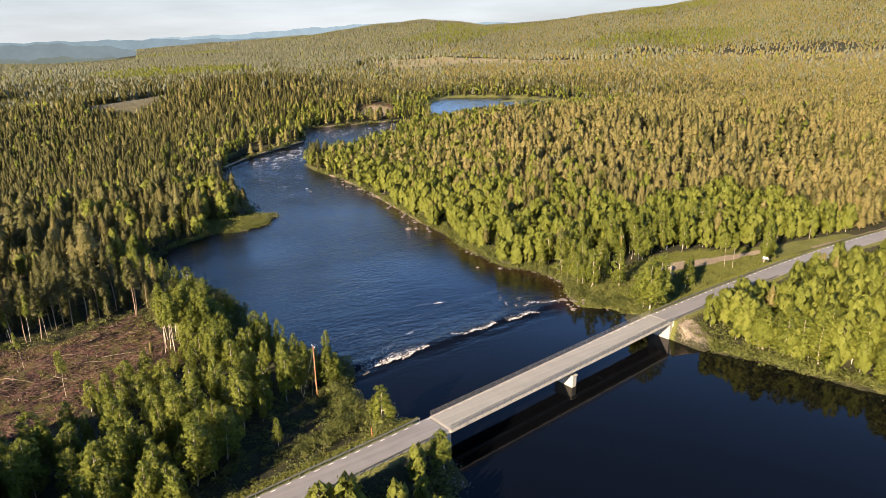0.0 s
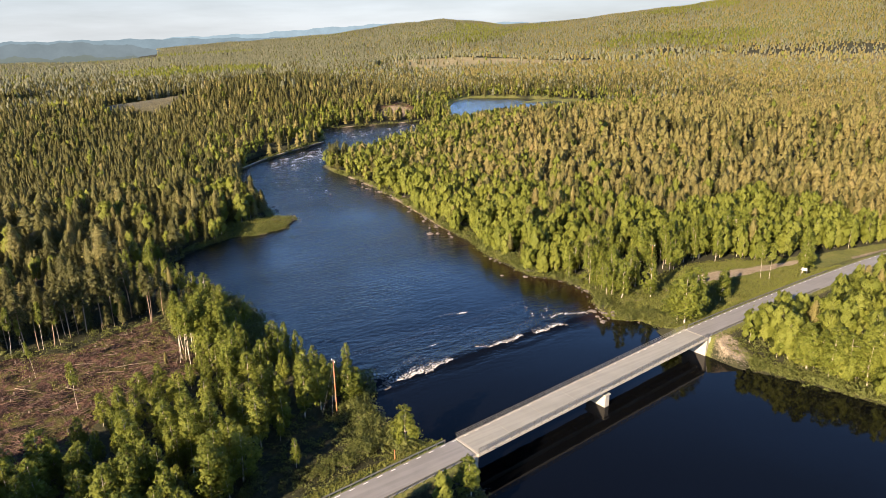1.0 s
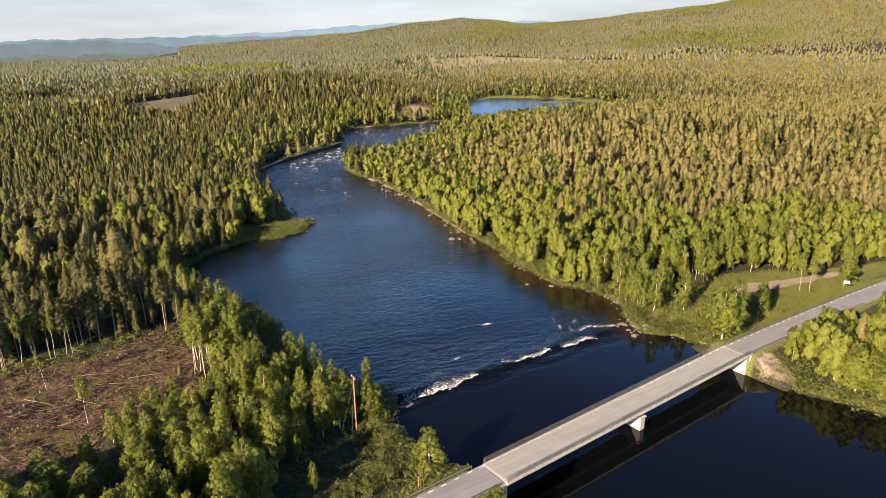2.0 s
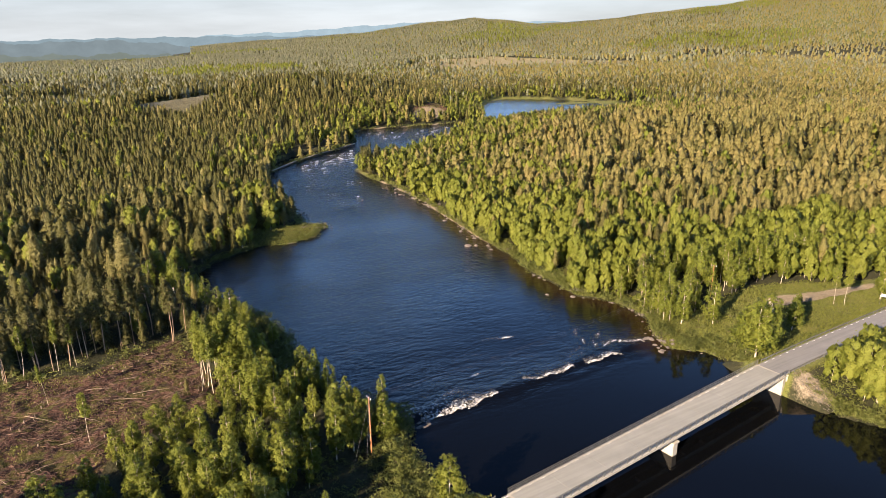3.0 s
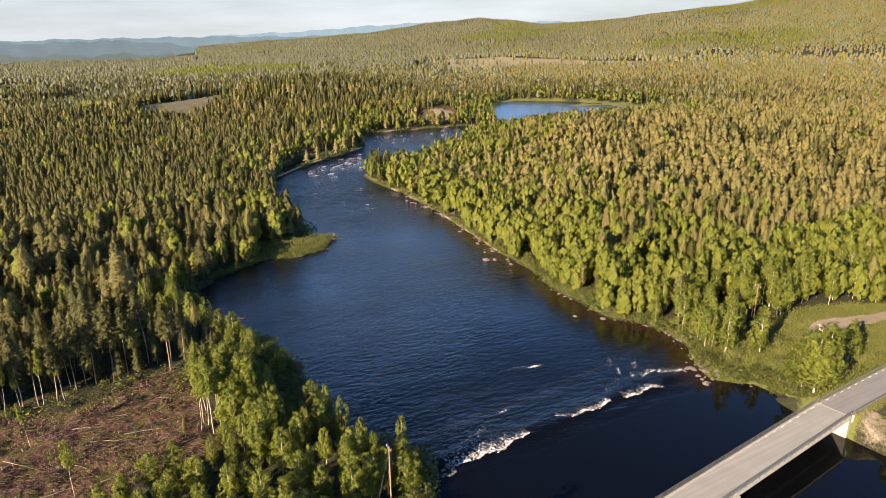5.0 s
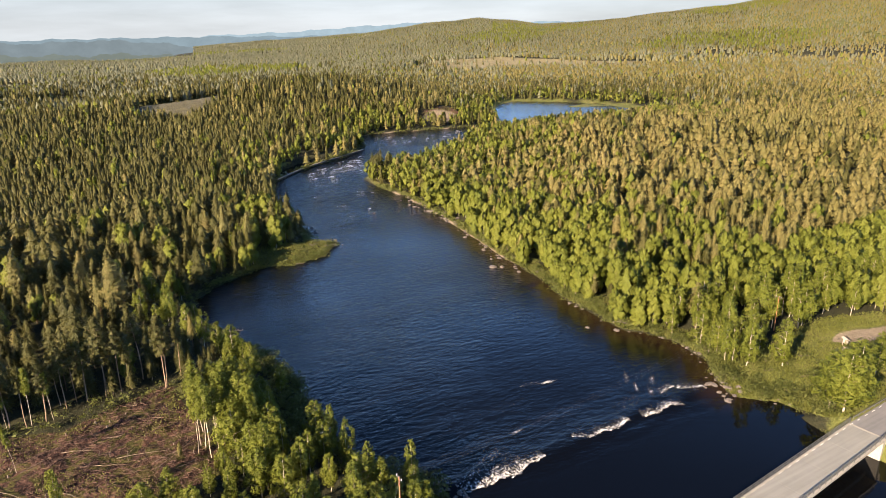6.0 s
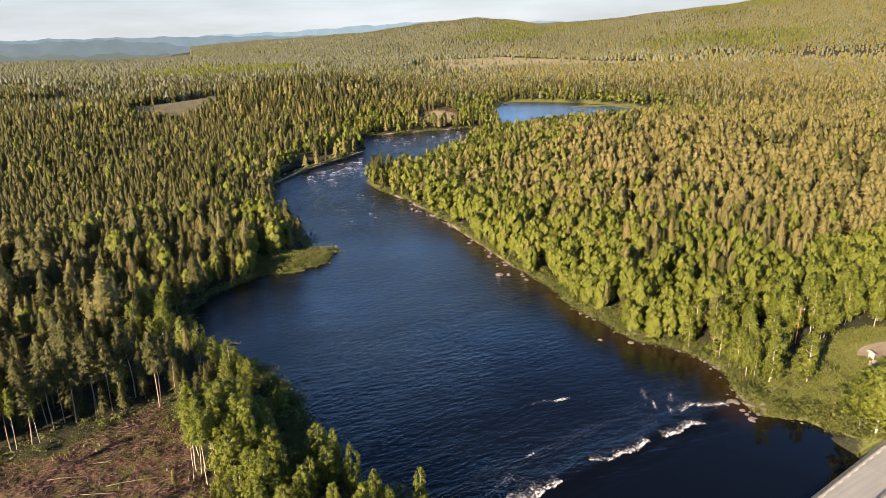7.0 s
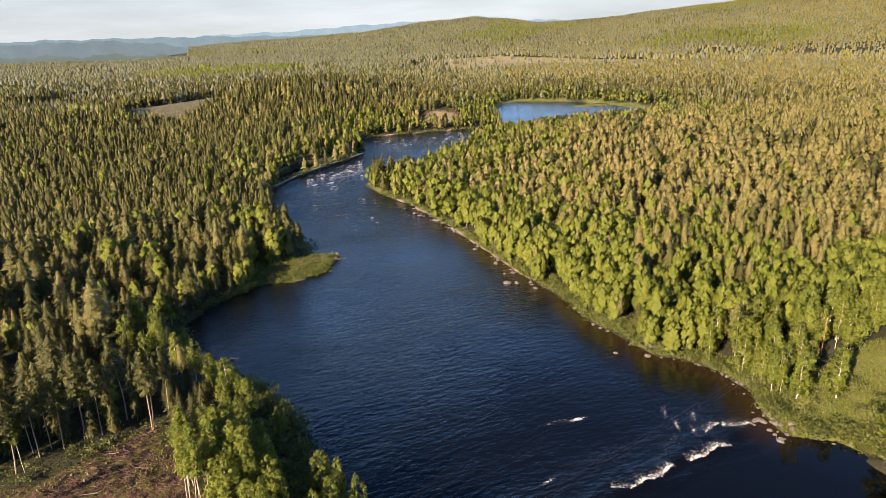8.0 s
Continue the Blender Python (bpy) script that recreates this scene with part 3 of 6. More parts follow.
river_x = np.arange(-150, 350, 2.0)
river_y = np.concatenate([np.arange(-258, 110, 4.0), np.arange(110, 140, 0.7), np.arange(140, 505, 2.0)])
water_sheet("river_water", river_x, river_y, RIVER, river_height, river_rough, M_WATER, 5, "dark peaty river, calm below and rippled above the sill")
water_sheet("lake_water", np.arange(230, 640, 5.0), np.arange(340, 720, 5.0), LAKE, lambda x, y: x * 0 + LAKE_Z, lambda x, y: x * 0 + 1.8, M_LAKE, 6, "blue rippled woodland lake")
water_sheet("pond_water", np.arange(112, 166, 1.5), np.arange(390, 434, 1.5), POND, lambda x, y: x * 0 + 2.25, lambda x, y: x * 0 + 0.15, M_LAKE, 2, "still side channel behind a timber boom")


def ridge(name, r, profile, material, label):
    """A far line of hills, as a thick ridge standing on the plain."""
    az = np.linspace(profile[0][0], profile[-1][0], 640)
    top = np.interp(az, [p[0] for p in profile], [p[1] for p in profile])
    top = top + 3 * np.sin(az * 1.7) + 2 * np.sin(az * 4.1 + 1) + 0.8 * np.sin(az * 13) + np.random.default_rng(int(r)).uniform(-1.5, 1.5, len(az)) * r / 7000
    a = AHEAD - np.radians(az)
    rows = []
    for dr, k in ((-160, 0.0), (-70, 0.6), (0, 1.0), (90, 0.5), (160, 0.0)):
        z = -120 + (top + 120) * k
        rows.append(np.stack([ORIGIN[0] + (r + dr) * np.cos(a), ORIGIN[1] + (r + dr) * np.sin(a), z], 1))
    me = mesh_np(name, np.concatenate(rows), grid_faces(len(az), 5), [material], smooth=True)
    return tagged(new(name, me), label, "hill", kind="structure")


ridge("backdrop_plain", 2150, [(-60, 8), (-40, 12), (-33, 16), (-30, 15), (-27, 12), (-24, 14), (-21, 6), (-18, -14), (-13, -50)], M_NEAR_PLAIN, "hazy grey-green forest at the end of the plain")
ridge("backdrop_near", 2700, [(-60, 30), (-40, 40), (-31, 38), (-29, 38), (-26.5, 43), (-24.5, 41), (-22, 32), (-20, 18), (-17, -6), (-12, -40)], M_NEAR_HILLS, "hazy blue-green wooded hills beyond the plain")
ridge("backdrop", 4450, [(-60, 10), (-36, 16), (-29, 30), (-24, 31), (-18, 32), (-12, 26), (-4, 30), (10, 30), (40, 20)], M_FAR, "distant wooded hills, haze blue-grey in their glow")
ridge("backdrop_far", 4700, [(-60, -20), (-30, -10), (-22, 10), (-18, 36), (-12, 50), (-7, 78), (-2, 98), (1.5, 108), (6, 96), (12, 96), (20, 60), (40, 0)], M_FAR2, "farthest hills on the horizon, haze pale blue in their glow")

# ---- trees ----

def unit(v):
    return v / np.maximum(np.linalg.norm(v, axis=-1, keepdims=True), 1e-9)


def leaf_sprays(c, n, size, rng, soft):
    """Three-cornered leaf sprays at c, facing about n, shaded by the rounded mass soft that they belong to."""
    k = len(c)
    n = unit(n)
    a = unit(np.cross(n, rng.normal(size=(k, 3))))
    b = np.cross(n, a)
    out = []
    for i in range(3):
        ang = i * 2.094 + rng.uniform(-0.5, 0.5, k)
        rad = size * rng.uniform(0.5, 1.35, k)
        lift = size * rng.uniform(-0.3, 0.3, k)
        out.append(c + a * (np.cos(ang) * rad)[:, None] + b * (np.sin(ang) * rad)[:, None] + n * lift[:, None])
    v = np.stack(out, 1).reshape(-1, 3)
    shade = unit(0.8 * unit(soft) + 0.5 * n + rng.normal(0, 0.42, (k, 3)))
    return v, np.arange(3 * k).reshape(k, 3), np.repeat(rng.uniform(0, 1, k), 3), np.repeat(shade, 3, axis=0)


def tube(points, radii, sides):
    """A tapered tube along points."""
    pts = np.array(points, float)
    d = unit(np.gradient(pts, axis=0))
    ref = np.array([1.0, 0.2, 0.0])
    u = unit(np.cross(d, ref))
    w = np.cross(d, u)
    ang = np.arange(sides) * 2 * math.pi / sides
    ring = u[:, None] * np.cos(ang)[None, :, None] + w[:, None] * np.sin(ang)[None, :, None]
    v = (pts[:, None] + ring * np.array(radii)[:, None, None]).reshape(-1, 3)
    f = []
    for i in range(len(pts) - 1):
        for j in range(sides):
            k = (j + 1) % sides
            f.append((i * sides + j, i * sides + k, (i + 1) * sides + k, (i + 1) * sides + j))
    return v, np.array(f)


def join(pieces):
    vs, fs, n = [], [], 0
    for v, f in pieces:
        vs.append(v)
        fs.append(f + n)
        n += len(v)
    return np.concatenate(vs), np.concatenate(fs)


def bent_trunk(h, r, rng, lean=0.04, sides=6, top=1.0):
    n = 6
    t = np.linspace(0, top, n)
    off = np.cumsum(rng.normal(0, lean * h / n, (n, 2)), axis=0)
    off[0] = 0
    pts = np.column_stack([off[:, 0], off[:, 1], t * h - 0.3 * (t == 0)])
    return tube(pts, r * (1 - 0.85 * t / max(top, 1)), sides), pts


def birch(h, rng, leaves, size, base=0.22, wide=0.17, sides=6, limbs=6, stout=0.010, count=42):
    """Trunk and crown arrays of a birch of height h: ragged drooping masses round a leading stem."""
    (tv, tf), pts = bent_trunk(h, stout * h + 0.02, rng, 0.05, sides, 0.93)
    wood = [(tv, tf)]
    blobs = []
    skew = rng.uniform(-0.35, 0.35, 2)
    for i in range(count):
        u = base + (1 - base) * (i + 0.5) / count
        q = (u - base) / (1 - base)
        axis_pt = np.array([np.interp(u * h, pts[:, 2], pts[:, 0]), np.interp(u * h, pts[:, 2], pts[:, 1]), u * h])
        prof = wide * h * (min(1.0, 0.45 + 1.9 * q) * (1 - q) ** 0.46 + 0.05) * rng.uniform(0.75, 1.2)
        ang = i * 2.399 + rng.uniform(-0.6, 0.6)
        out = prof * rng.uniform(0.45, 0.95) * (1 + skew[0] * math.cos(ang) + skew[1] * math.sin(ang))
        c = axis_pt + np.array([math.cos(ang) * out, math.sin(ang) * out, 0])
        blobs.append((c, max(0.032 * h, prof * rng.uniform(0.24, 0.42)), rng.uniform(0.9, 1.45)))
        if limbs and i % 4 == 0 and q < 0.8:
            s = axis_pt - np.array([0, 0, 0.07 * h])
            wood.append(tube([s, (s + c) / 2 + [0, 0, 0.015 * h], c], [0.004 * h, 0.003 * h, 0.0012 * h], 4))
    blobs.append((np.array([pts[-1, 0], pts[-1, 1], 0.95 * h]), 0.035 * h, 1.8))
    w = np.array([b[1] ** 2 for b in blobs])
    pick = rng.choice(len(blobs), leaves, p=w / w.sum())
    bc = np.array([b[0] for b in blobs])[pick]
    br = np.array([b[1] for b in blobs])[pick]
    tall = np.array([b[2] for b in blobs])[pick]
    d = unit(rng.normal(size=(leaves, 3)))
    rad = br * rng.uniform(0.5, 1.15, leaves)
    c = bc + d * rad[:, None] * np.column_stack([np.ones(leaves), np.ones(leaves), tall])
    c[:, 2] = np.maximum(c[:, 2] - 0.4 * br * rng.uniform(0, 1, leaves), 0.4)
    outward = unit((c - [0, 0, 0.45 * h]) * [1, 1, 0.5]) * 0.9
    soft = 0.8 * d + 1.1 * unit((c - [0, 0, 0.5 * h]) * [1, 1, 0.45]) + [0, 0, 0.25]
    return join(wood), leaf_sprays(c, d + outward + rng.normal(0, 0.30, (leaves, 3)), size * rng.uniform(0.65, 1.3, leaves), rng, soft)


def pine(h, rng, quads, size, base=0.35, wide=0.16, sides=6, layers=13, arms=6, stout=0.011):
    (tv, tf), pts = bent_trunk(h, stout * h + 0.02, rng, 0.03, sides, 0.97)
    wood = [(tv, tf)]
    cs, ns = [], []
    per = max(1, quads // layers)
    for i in range(layers):
        u = base + (1 - base) * (i + 0.3) / layers
        r = wide * h * min(1.0, 1.25 * (1 - (u - base) / (1 - base)) ** 0.75 + 0.08) * rng.uniform(0.75, 1.1)
        a0 = rng.uniform(0, 6.28)
        for j in range(arms):
            ang = a0 + j * 6.283 / arms + rng.uniform(-0.3, 0.3)
            reach = r * rng.uniform(0.65, 1.1)
            k = max(1, per // arms)
            s = rng.uniform(0.35, 1.0, k)
            x = np.interp(u * h, pts[:, 2], pts[:, 0]) + np.cos(ang) * reach * s + rng.normal(0, 0.12 * r, k)
            y = np.interp(u * h, pts[:, 2], pts[:, 1]) + np.sin(ang) * reach * s + rng.normal(0, 0.12 * r, k)
            z = u * h + reach * s * 0.22 + rng.normal(0, 0.012 * h, k)
            cs.append(np.column_stack([x, y, z]))
            ns.append(np.column_stack([np.cos(ang) + rng.normal(0, 0.35, k), np.sin(ang) + rng.normal(0, 0.35, k), rng.uniform(0.2, 0.9, k)]))
            if j % 2 == 0 and sides > 4 and i < 9:
                p0 = np.array([np.interp(u * h, pts[:, 2], pts[:, 0]), np.interp(u * h, pts[:, 2], pts[:, 1]), u * h])
                p1 = p0 + np.array([math.cos(ang) * reach * 0.8, math.sin(ang) * reach * 0.8, reach * 0.15])
                wood.append(tube([p0, p1], [0.0035 * h, 0.0012 * h], 3))
    top = np.column_stack([pts[-1, 0] + rng.normal(0, 0.01 * h, 8), pts[-1, 1] + rng.normal(0, 0.01 * h, 8), h * rng.uniform(0.93, 1.0, 8)])
    cs.append(top)
    ns.append(rng.normal(size=(8, 3)) + [0, 0, 0.5])
    c, n = np.concatenate(cs), np.concatenate(ns)
    soft = unit(c * [1, 1, 0]) + 0.35 * unit(n) + [0, 0, 0.45]
    return join(wood), leaf_sprays(c, n, size * rng.uniform(0.7, 1.3, len(c)), rng, soft)


def bush(h, rng, quads, size):
    c0 = rng.normal(0, 0.42 * h, (9, 3)) * [1, 1, 0.0] + [0, 0, 0.45 * h]
    c0[:, 2] *= rng.uniform(0.6, 1.3, 9)
    pick = rng.integers(0, 9, quads)
    d = unit(rng.normal(size=(quads, 3)) + [0, 0, 0.3])
    c = c0[pick] + d * (0.42 * h * rng.uniform(0.6, 1.1, quads))[:, None]
    c[:, 2] = np.maximum(c[:, 2], 0.05)
    leaves = leaf_sprays(c, d + rng.normal(0, 0.4, (quads, 3)), size * rng.uniform(0.7, 1.3, quads), rng, d + unit(c - [0, 0, 0.2 * h]) + [0, 0, 0.2])
    stems = [tube([[0, 0, -0.2], q * [0.6, 0.6, 0.7], q], [0.03 * h, 0.02 * h, 0.008 * h], 4) for q in c0[:4]]
    return join(stems), leaves


SHAPES = {"birch": ([0.06, 0.22, 0.45, 0.68, 0.86, 1.0], [0.30, 0.88, 1.0, 0.94, 0.66, 0.0], 0.225),
          "pine": ([0.14, 0.24, 0.42, 0.64, 0.84, 1.0], [0.70, 1.0, 0.94, 0.72, 0.44, 0.10], 0.205),
          "spruce": ([0.03, 0.12, 0.35, 0.60, 0.82, 1.0], [0.85, 1.0, 0.84, 0.60, 0.32, 0.0], 0.190)}


def clumps(h, rng, count):
    """A birch crown: separate lumps of leaves set spirally round the stem, wide below and small at the top."""
    us, rs, wide = SHAPES["birch"]
    V, F, T, N = [], [], [], []
    tri = np.array([(0, 2, 4), (2, 1, 4), (1, 3, 4), (3, 0, 4), (2, 0, 5), (1, 2, 5), (3, 1, 5), (0, 3, 5)])
    corner = np.array([(1, 0, 0), (-1, 0, 0), (0, 1, 0), (0, -1, 0), (0, 0, 1), (0, 0, -1)], float)
    for i in range(count):
        q = (i + 0.5) / count
        u = us[0] + 0.08 + (0.92 - us[0] - 0.08) * q
        r = wide * h * np.interp(u, us, rs) * rng.uniform(0.8, 1.15)
        a = i * 2.399 + rng.uniform(-0.5, 0.5)
        size = max(r * rng.uniform(0.34, 0.52) * (1 + 2.0 / count), 0.045 * h)
        out = np.array([math.cos(a), math.sin(a), 0.0])
        c = out * max(r - size * 0.8, 0.0) + [0, 0, u * h]
        turn = rng.uniform(0, 1.57)
        p = corner * rng.uniform(0.72, 1.28, (6, 1)) * [1, 1, 1.5]
        p = np.column_stack([p[:, 0] * math.cos(turn) - p[:, 1] * math.sin(turn), p[:, 0] * math.sin(turn) + p[:, 1] * math.cos(turn), p[:, 2]])
        V.append(c + p * size)
        N.append(unit(0.6 * unit(p) + 0.7 * out + [0, 0, 0.3 + 0.4 * q] + rng.normal(0, 0.35, (6, 3))))
        T.append(np.full(6, rng.uniform(0.1, 0.9)))
        F.append(tri + 6 * i)
    return np.concatenate(V), np.concatenate(F), np.concatenate(T), np.concatenate(N)


def tiers(h, rng, kind, count, sides):
    """A conifer crown: ragged skirts of boughs, one above the other, to a thin leader or a rounded top."""
    us, rs, wide = SHAPES[kind]
    droop = 0.028 if kind == "spruce" else 0.012
    V, F, T, N, n = [], [], [], [], 0
    lean = rng.normal(0, 0.012 * h, 2)
    start = us[0] + 0.02
    full = rng.uniform(0.85, 1.15)
    for i in range(count):
        low = start + (0.95 - start) * (i + rng.uniform(-0.15, 0.15) * (i > 0)) / count
        top = min(1.0, low + 1.6 * (0.97 - start) / count)
        k = 2 * sides
        a = (np.arange(k) + rng.uniform(0, 2)) * 6.283 / k
        odd = np.arange(k) % 2 == 1
        r = full * wide * h * np.interp(low, us, rs) * np.where(odd, 0.60, 1.14) * rng.uniform(0.75, 1.25, k)
        ring = np.column_stack([np.cos(a) * r + lean[0] * low, np.sin(a) * r + lean[1] * low, low * h + np.where(odd, droop, -droop) * h + rng.normal(0, 0.012 * h, k)])
        V.append(np.concatenate([ring, [[lean[0] * top, lean[1] * top, top * h]]]))
        N.append(np.concatenate([np.column_stack([np.cos(a), np.sin(a), np.where(odd, 0.6, 0.15)]), [[0, 0, 1.0]]]))
        T.append(np.append(rng.uniform(0.1, 0.8, k), 0.5))
        F += [(n + j, n + (j + 1) % k, n + k) for j in range(k)]
        n += k + 1
    nn = np.concatenate(N)
    return np.concatenate(V), np.array(F), np.concatenate(T), unit(nn + rng.normal(0, 0.35, nn.shape))


def wood_tree(h, rng, kind, lumps, sprays, size, trunk=0.006):
    """A forest tree of moderate detail: lumps or skirts of foliage with loose sprays round them."""
    us, rs, wide = SHAPES[kind]
    v, f, t, n = clumps(h, rng, lumps) if kind == "birch" else tiers(h, rng, kind, *lumps)
    if sprays:
        pick = rng.integers(0, len(v), sprays)
        k = rng.uniform(0.85, 1.16, (sprays, 1))
        c = v[pick] * np.concatenate([k, k, np.ones((sprays, 1))], 1) + rng.normal(0, 0.022 * h, (sprays, 3))
        c[:, 2] = np.clip(c[:, 2], 0.03 * h, 1.0 * h)
        soft = n[pick]
        sv, sf, st, sn = leaf_sprays(c, soft + rng.normal(0, 0.5, (sprays, 3)), size * rng.uniform(0.6, 1.3, sprays), rng, soft)
        f = np.concatenate([f, sf + len(v)])
        v, n, t = np.concatenate([v, sv]), np.concatenate([n, sn]), np.concatenate([t, st])
    wood = tube([[0, 0, -0.3], [0, 0, 0.4 * h], [0, 0, 0.85 * h]], [trunk * h + 0.04, trunk * 0.7 * h, 0.02], 3)
    return wood, (v, f, t, n)


def hull_crown(h, rng, kind, rings, sides, sprays, size, lumps=0.2, fill=0.9, droop=0.0, trunk=0.006):
    """Trunk and crown of a tree: a lumpy closed mass of foliage with ragged sprays standing out of it."""
    us, rs, wide = SHAPES[kind]
    low = us[0]
    skew = rng.normal(0, 0.012 * h, 2)
    V, N, T, F = [], [], [], []
    zs = np.linspace(low, 0.9, rings) + rng.normal(0, 0.25 / rings / 4, rings)
    zs[0] = low
    for z in zs:
        a = (np.arange(sides) + rng.uniform(0, 1)) * 6.283 / sides
        k = 1 + rng.uniform(-lumps, lumps, sides)
        r = np.interp(z, us, rs) * wide * h * fill * k
        V.append(np.column_stack([np.cos(a) * r + skew[0] * z, np.sin(a) * r + skew[1] * z, z * h + rng.normal(0, 0.02 * h, sides)]))
        up = 0.15 + 0.9 * max(0.0, (z - 0.35)) if kind == "birch" else 0.35 + 0.15 * z
        N.append(np.column_stack([np.cos(a), np.sin(a), np.full(sides, up)]) + rng.normal(0, 0.22, (sides, 3)))
        T.append(rng.uniform(0.2, 0.7, sides))
    V.append(np.array([[skew[0], skew[1], 0.99 * h]]))
    N.append(np.array([[0, 0, 1.0]]))
    T.append(np.array([0.6]))
    for i in range(rings - 1):
        for j in range(sides):
            k = (j + 1) % sides
            F += [(i * sides + j, i * sides + k, (i + 1) * sides + k), (i * sides + j, (i + 1) * sides + k, (i + 1) * sides + j)]
    F += [((rings - 1) * sides + j, (rings - 1) * sides + (j + 1) % sides, rings * sides) for j in range(sides)]
    v, n, t, f = np.concatenate(V), unit(np.concatenate(N)), np.concatenate(T), np.array(F)
    if sprays:
        zg = np.linspace(low, 0.985, 60)
        w = np.interp(zg, us, rs) + 0.10
        z = rng.choice(zg, sprays, p=w / w.sum()) + rng.uniform(-0.01, 0.01, sprays)
        a = rng.uniform(0, 6.283, sprays)
        r = np.interp(z, us, rs) * wide * h * rng.uniform(fill, 1.2, sprays) + 0.01 * h
        out = np.column_stack([np.cos(a), np.sin(a), np.zeros(sprays)])
        c = out * r[:, None] + np.column_stack([skew[0] * z, skew[1] * z, z * h - droop * r])
        up = 0.15 + 0.9 * np.maximum(0.0, z - 0.35) if kind == "birch" else 0.35 + 0.15 * z
        soft = out + np.column_stack([np.zeros(sprays), np.zeros(sprays), up])
        sv, sf, st, sn = leaf_sprays(c, soft + rng.normal(0, 0.42, (sprays, 3)), size * rng.uniform(0.6, 1.35, sprays) * (1.15 - 0.5 * z), rng, soft)
        f = np.concatenate([f, sf + len(v)])
        v, n, t = np.concatenate([v, sv]), np.concatenate([n, sn]), np.concatenate([t, st])
    wood = tube([[0, 0, -0.3], [skew[0] * 0.5, skew[1] * 0.5, 0.4 * h], [skew[0], skew[1], 0.8 * h]], [trunk * h + 0.04, trunk * 0.7 * h, 0.02], 3)
    return wood, (v, f, t, n)


def far_tree(h, rng, kind, sides=5, rings=2):
    """A distant tree: a ragged closed crown of few faces."""
    prof = {"spruce": [(0.02, 0.185), (0.45, 0.125)], "pine": [(0.20, 0.200), (0.66, 0.160)], "birch": [(0.12, 0.19), (0.62, 0.20)]}[kind]
    prof = prof[:1] if rings == 1 else prof
    vs, ns = [], []
    for z, r in prof:
        a = np.arange(sides) * 6.283 / sides + rng.uniform(0, 2)
        rr = r * h * rng.uniform(0.75, 1.2, sides)
        vs.append(np.column_stack([np.cos(a) * rr, np.sin(a) * rr, z * h + rng.normal(0, 0.03 * h, sides)]))
        ns.append(np.column_stack([np.cos(a), np.sin(a), np.full(sides, 0.1 + 0.6 * z)]))
    vs.append(np.array([[rng.normal(0, 0.02 * h), rng.normal(0, 0.02 * h), h]]))
    ns.append(np.array([[0, 0, 1.0]]))
    v, m = np.concatenate(vs), len(prof)
    tris = []
    for i in range(m - 1):
        for j in range(sides):
            k = (j + 1) % sides
            tris += [(i * sides + j, i * sides + k, (i + 1) * sides + k), (i * sides + j, (i + 1) * sides + k, (i + 1) * sides + j)]
    tris += [((m - 1) * sides + j, (m - 1) * sides + (j + 1) % sides, m * sides) for j in range(sides)]
    return v, np.zeros((0, 4), int), np.array(tris), np.full(len(v), 0.5), unit(np.concatenate(ns))


def scatter(xlo, xhi, ylo, yhi, step, rng):
    nx, ny = int((xhi - xlo) / step), int((yhi - ylo) / step)
    X, Y = np.meshgrid(np.arange(nx), np.arange(ny))
    x = xlo + (X.ravel() + rng.uniform(0.02, 0.98, X.size)) * step
    y = ylo + (Y.ravel() + rng.uniform(0.02, 0.98, X.size)) * step
    return x, y


def inside(x, y, poly, grow=0.0):
    d, ins = poly_dist(x, y, poly)
    return ins | (d < grow) if grow >= 0 else ins & (d > -grow)


def wooded(x, y):
    """Where trees may stand, with the ground's height there."""
    z, water, rd = ground_parts(x, y)
    ok = (water > np.where((x > 100) & (y > 140), 1.3, 2.3)) & (rd > 8.0)
    for poly, grow in ((CLEARING, 0.5), (MEADOW, 0.0), (GRAVEL, 2.0), (FIELD, 0.0), (LAKE, 4.0)):
        ok &= ~inside(x, y, poly, grow)
    for poly in GAPS:
        ok &= ~inside(x, y, poly)
    ok &= np.hypot((x - 86) / 18, (y - 263) / 10) > 1
    ok &= ~((x > 91) & (x < 104) & (y > 255) & (y < 286))
    ok &= line_dist(x, y, SIDE_ROAD)[0] > 5
    ok &= line_dist(x, y, ISLET)[0] > 16
    ok &= np.hypot((x - SAND_BANK[0] + 8) / 19, (y - SAND_BANK[1] + 8) / 11) > 1
    return ok, z, water, rd


def patch(x, y, s, p):
    """Slow variation over the forest, about 0 to 1."""
    return 0.5 + 0.25 * (np.sin(x / s + 1.7 * np.sin(y / (s * 1.3) + p)) + np.sin(y / (s * 0.8) + 1.3 * np.sin(x / (s * 1.1) + 2 * p)))


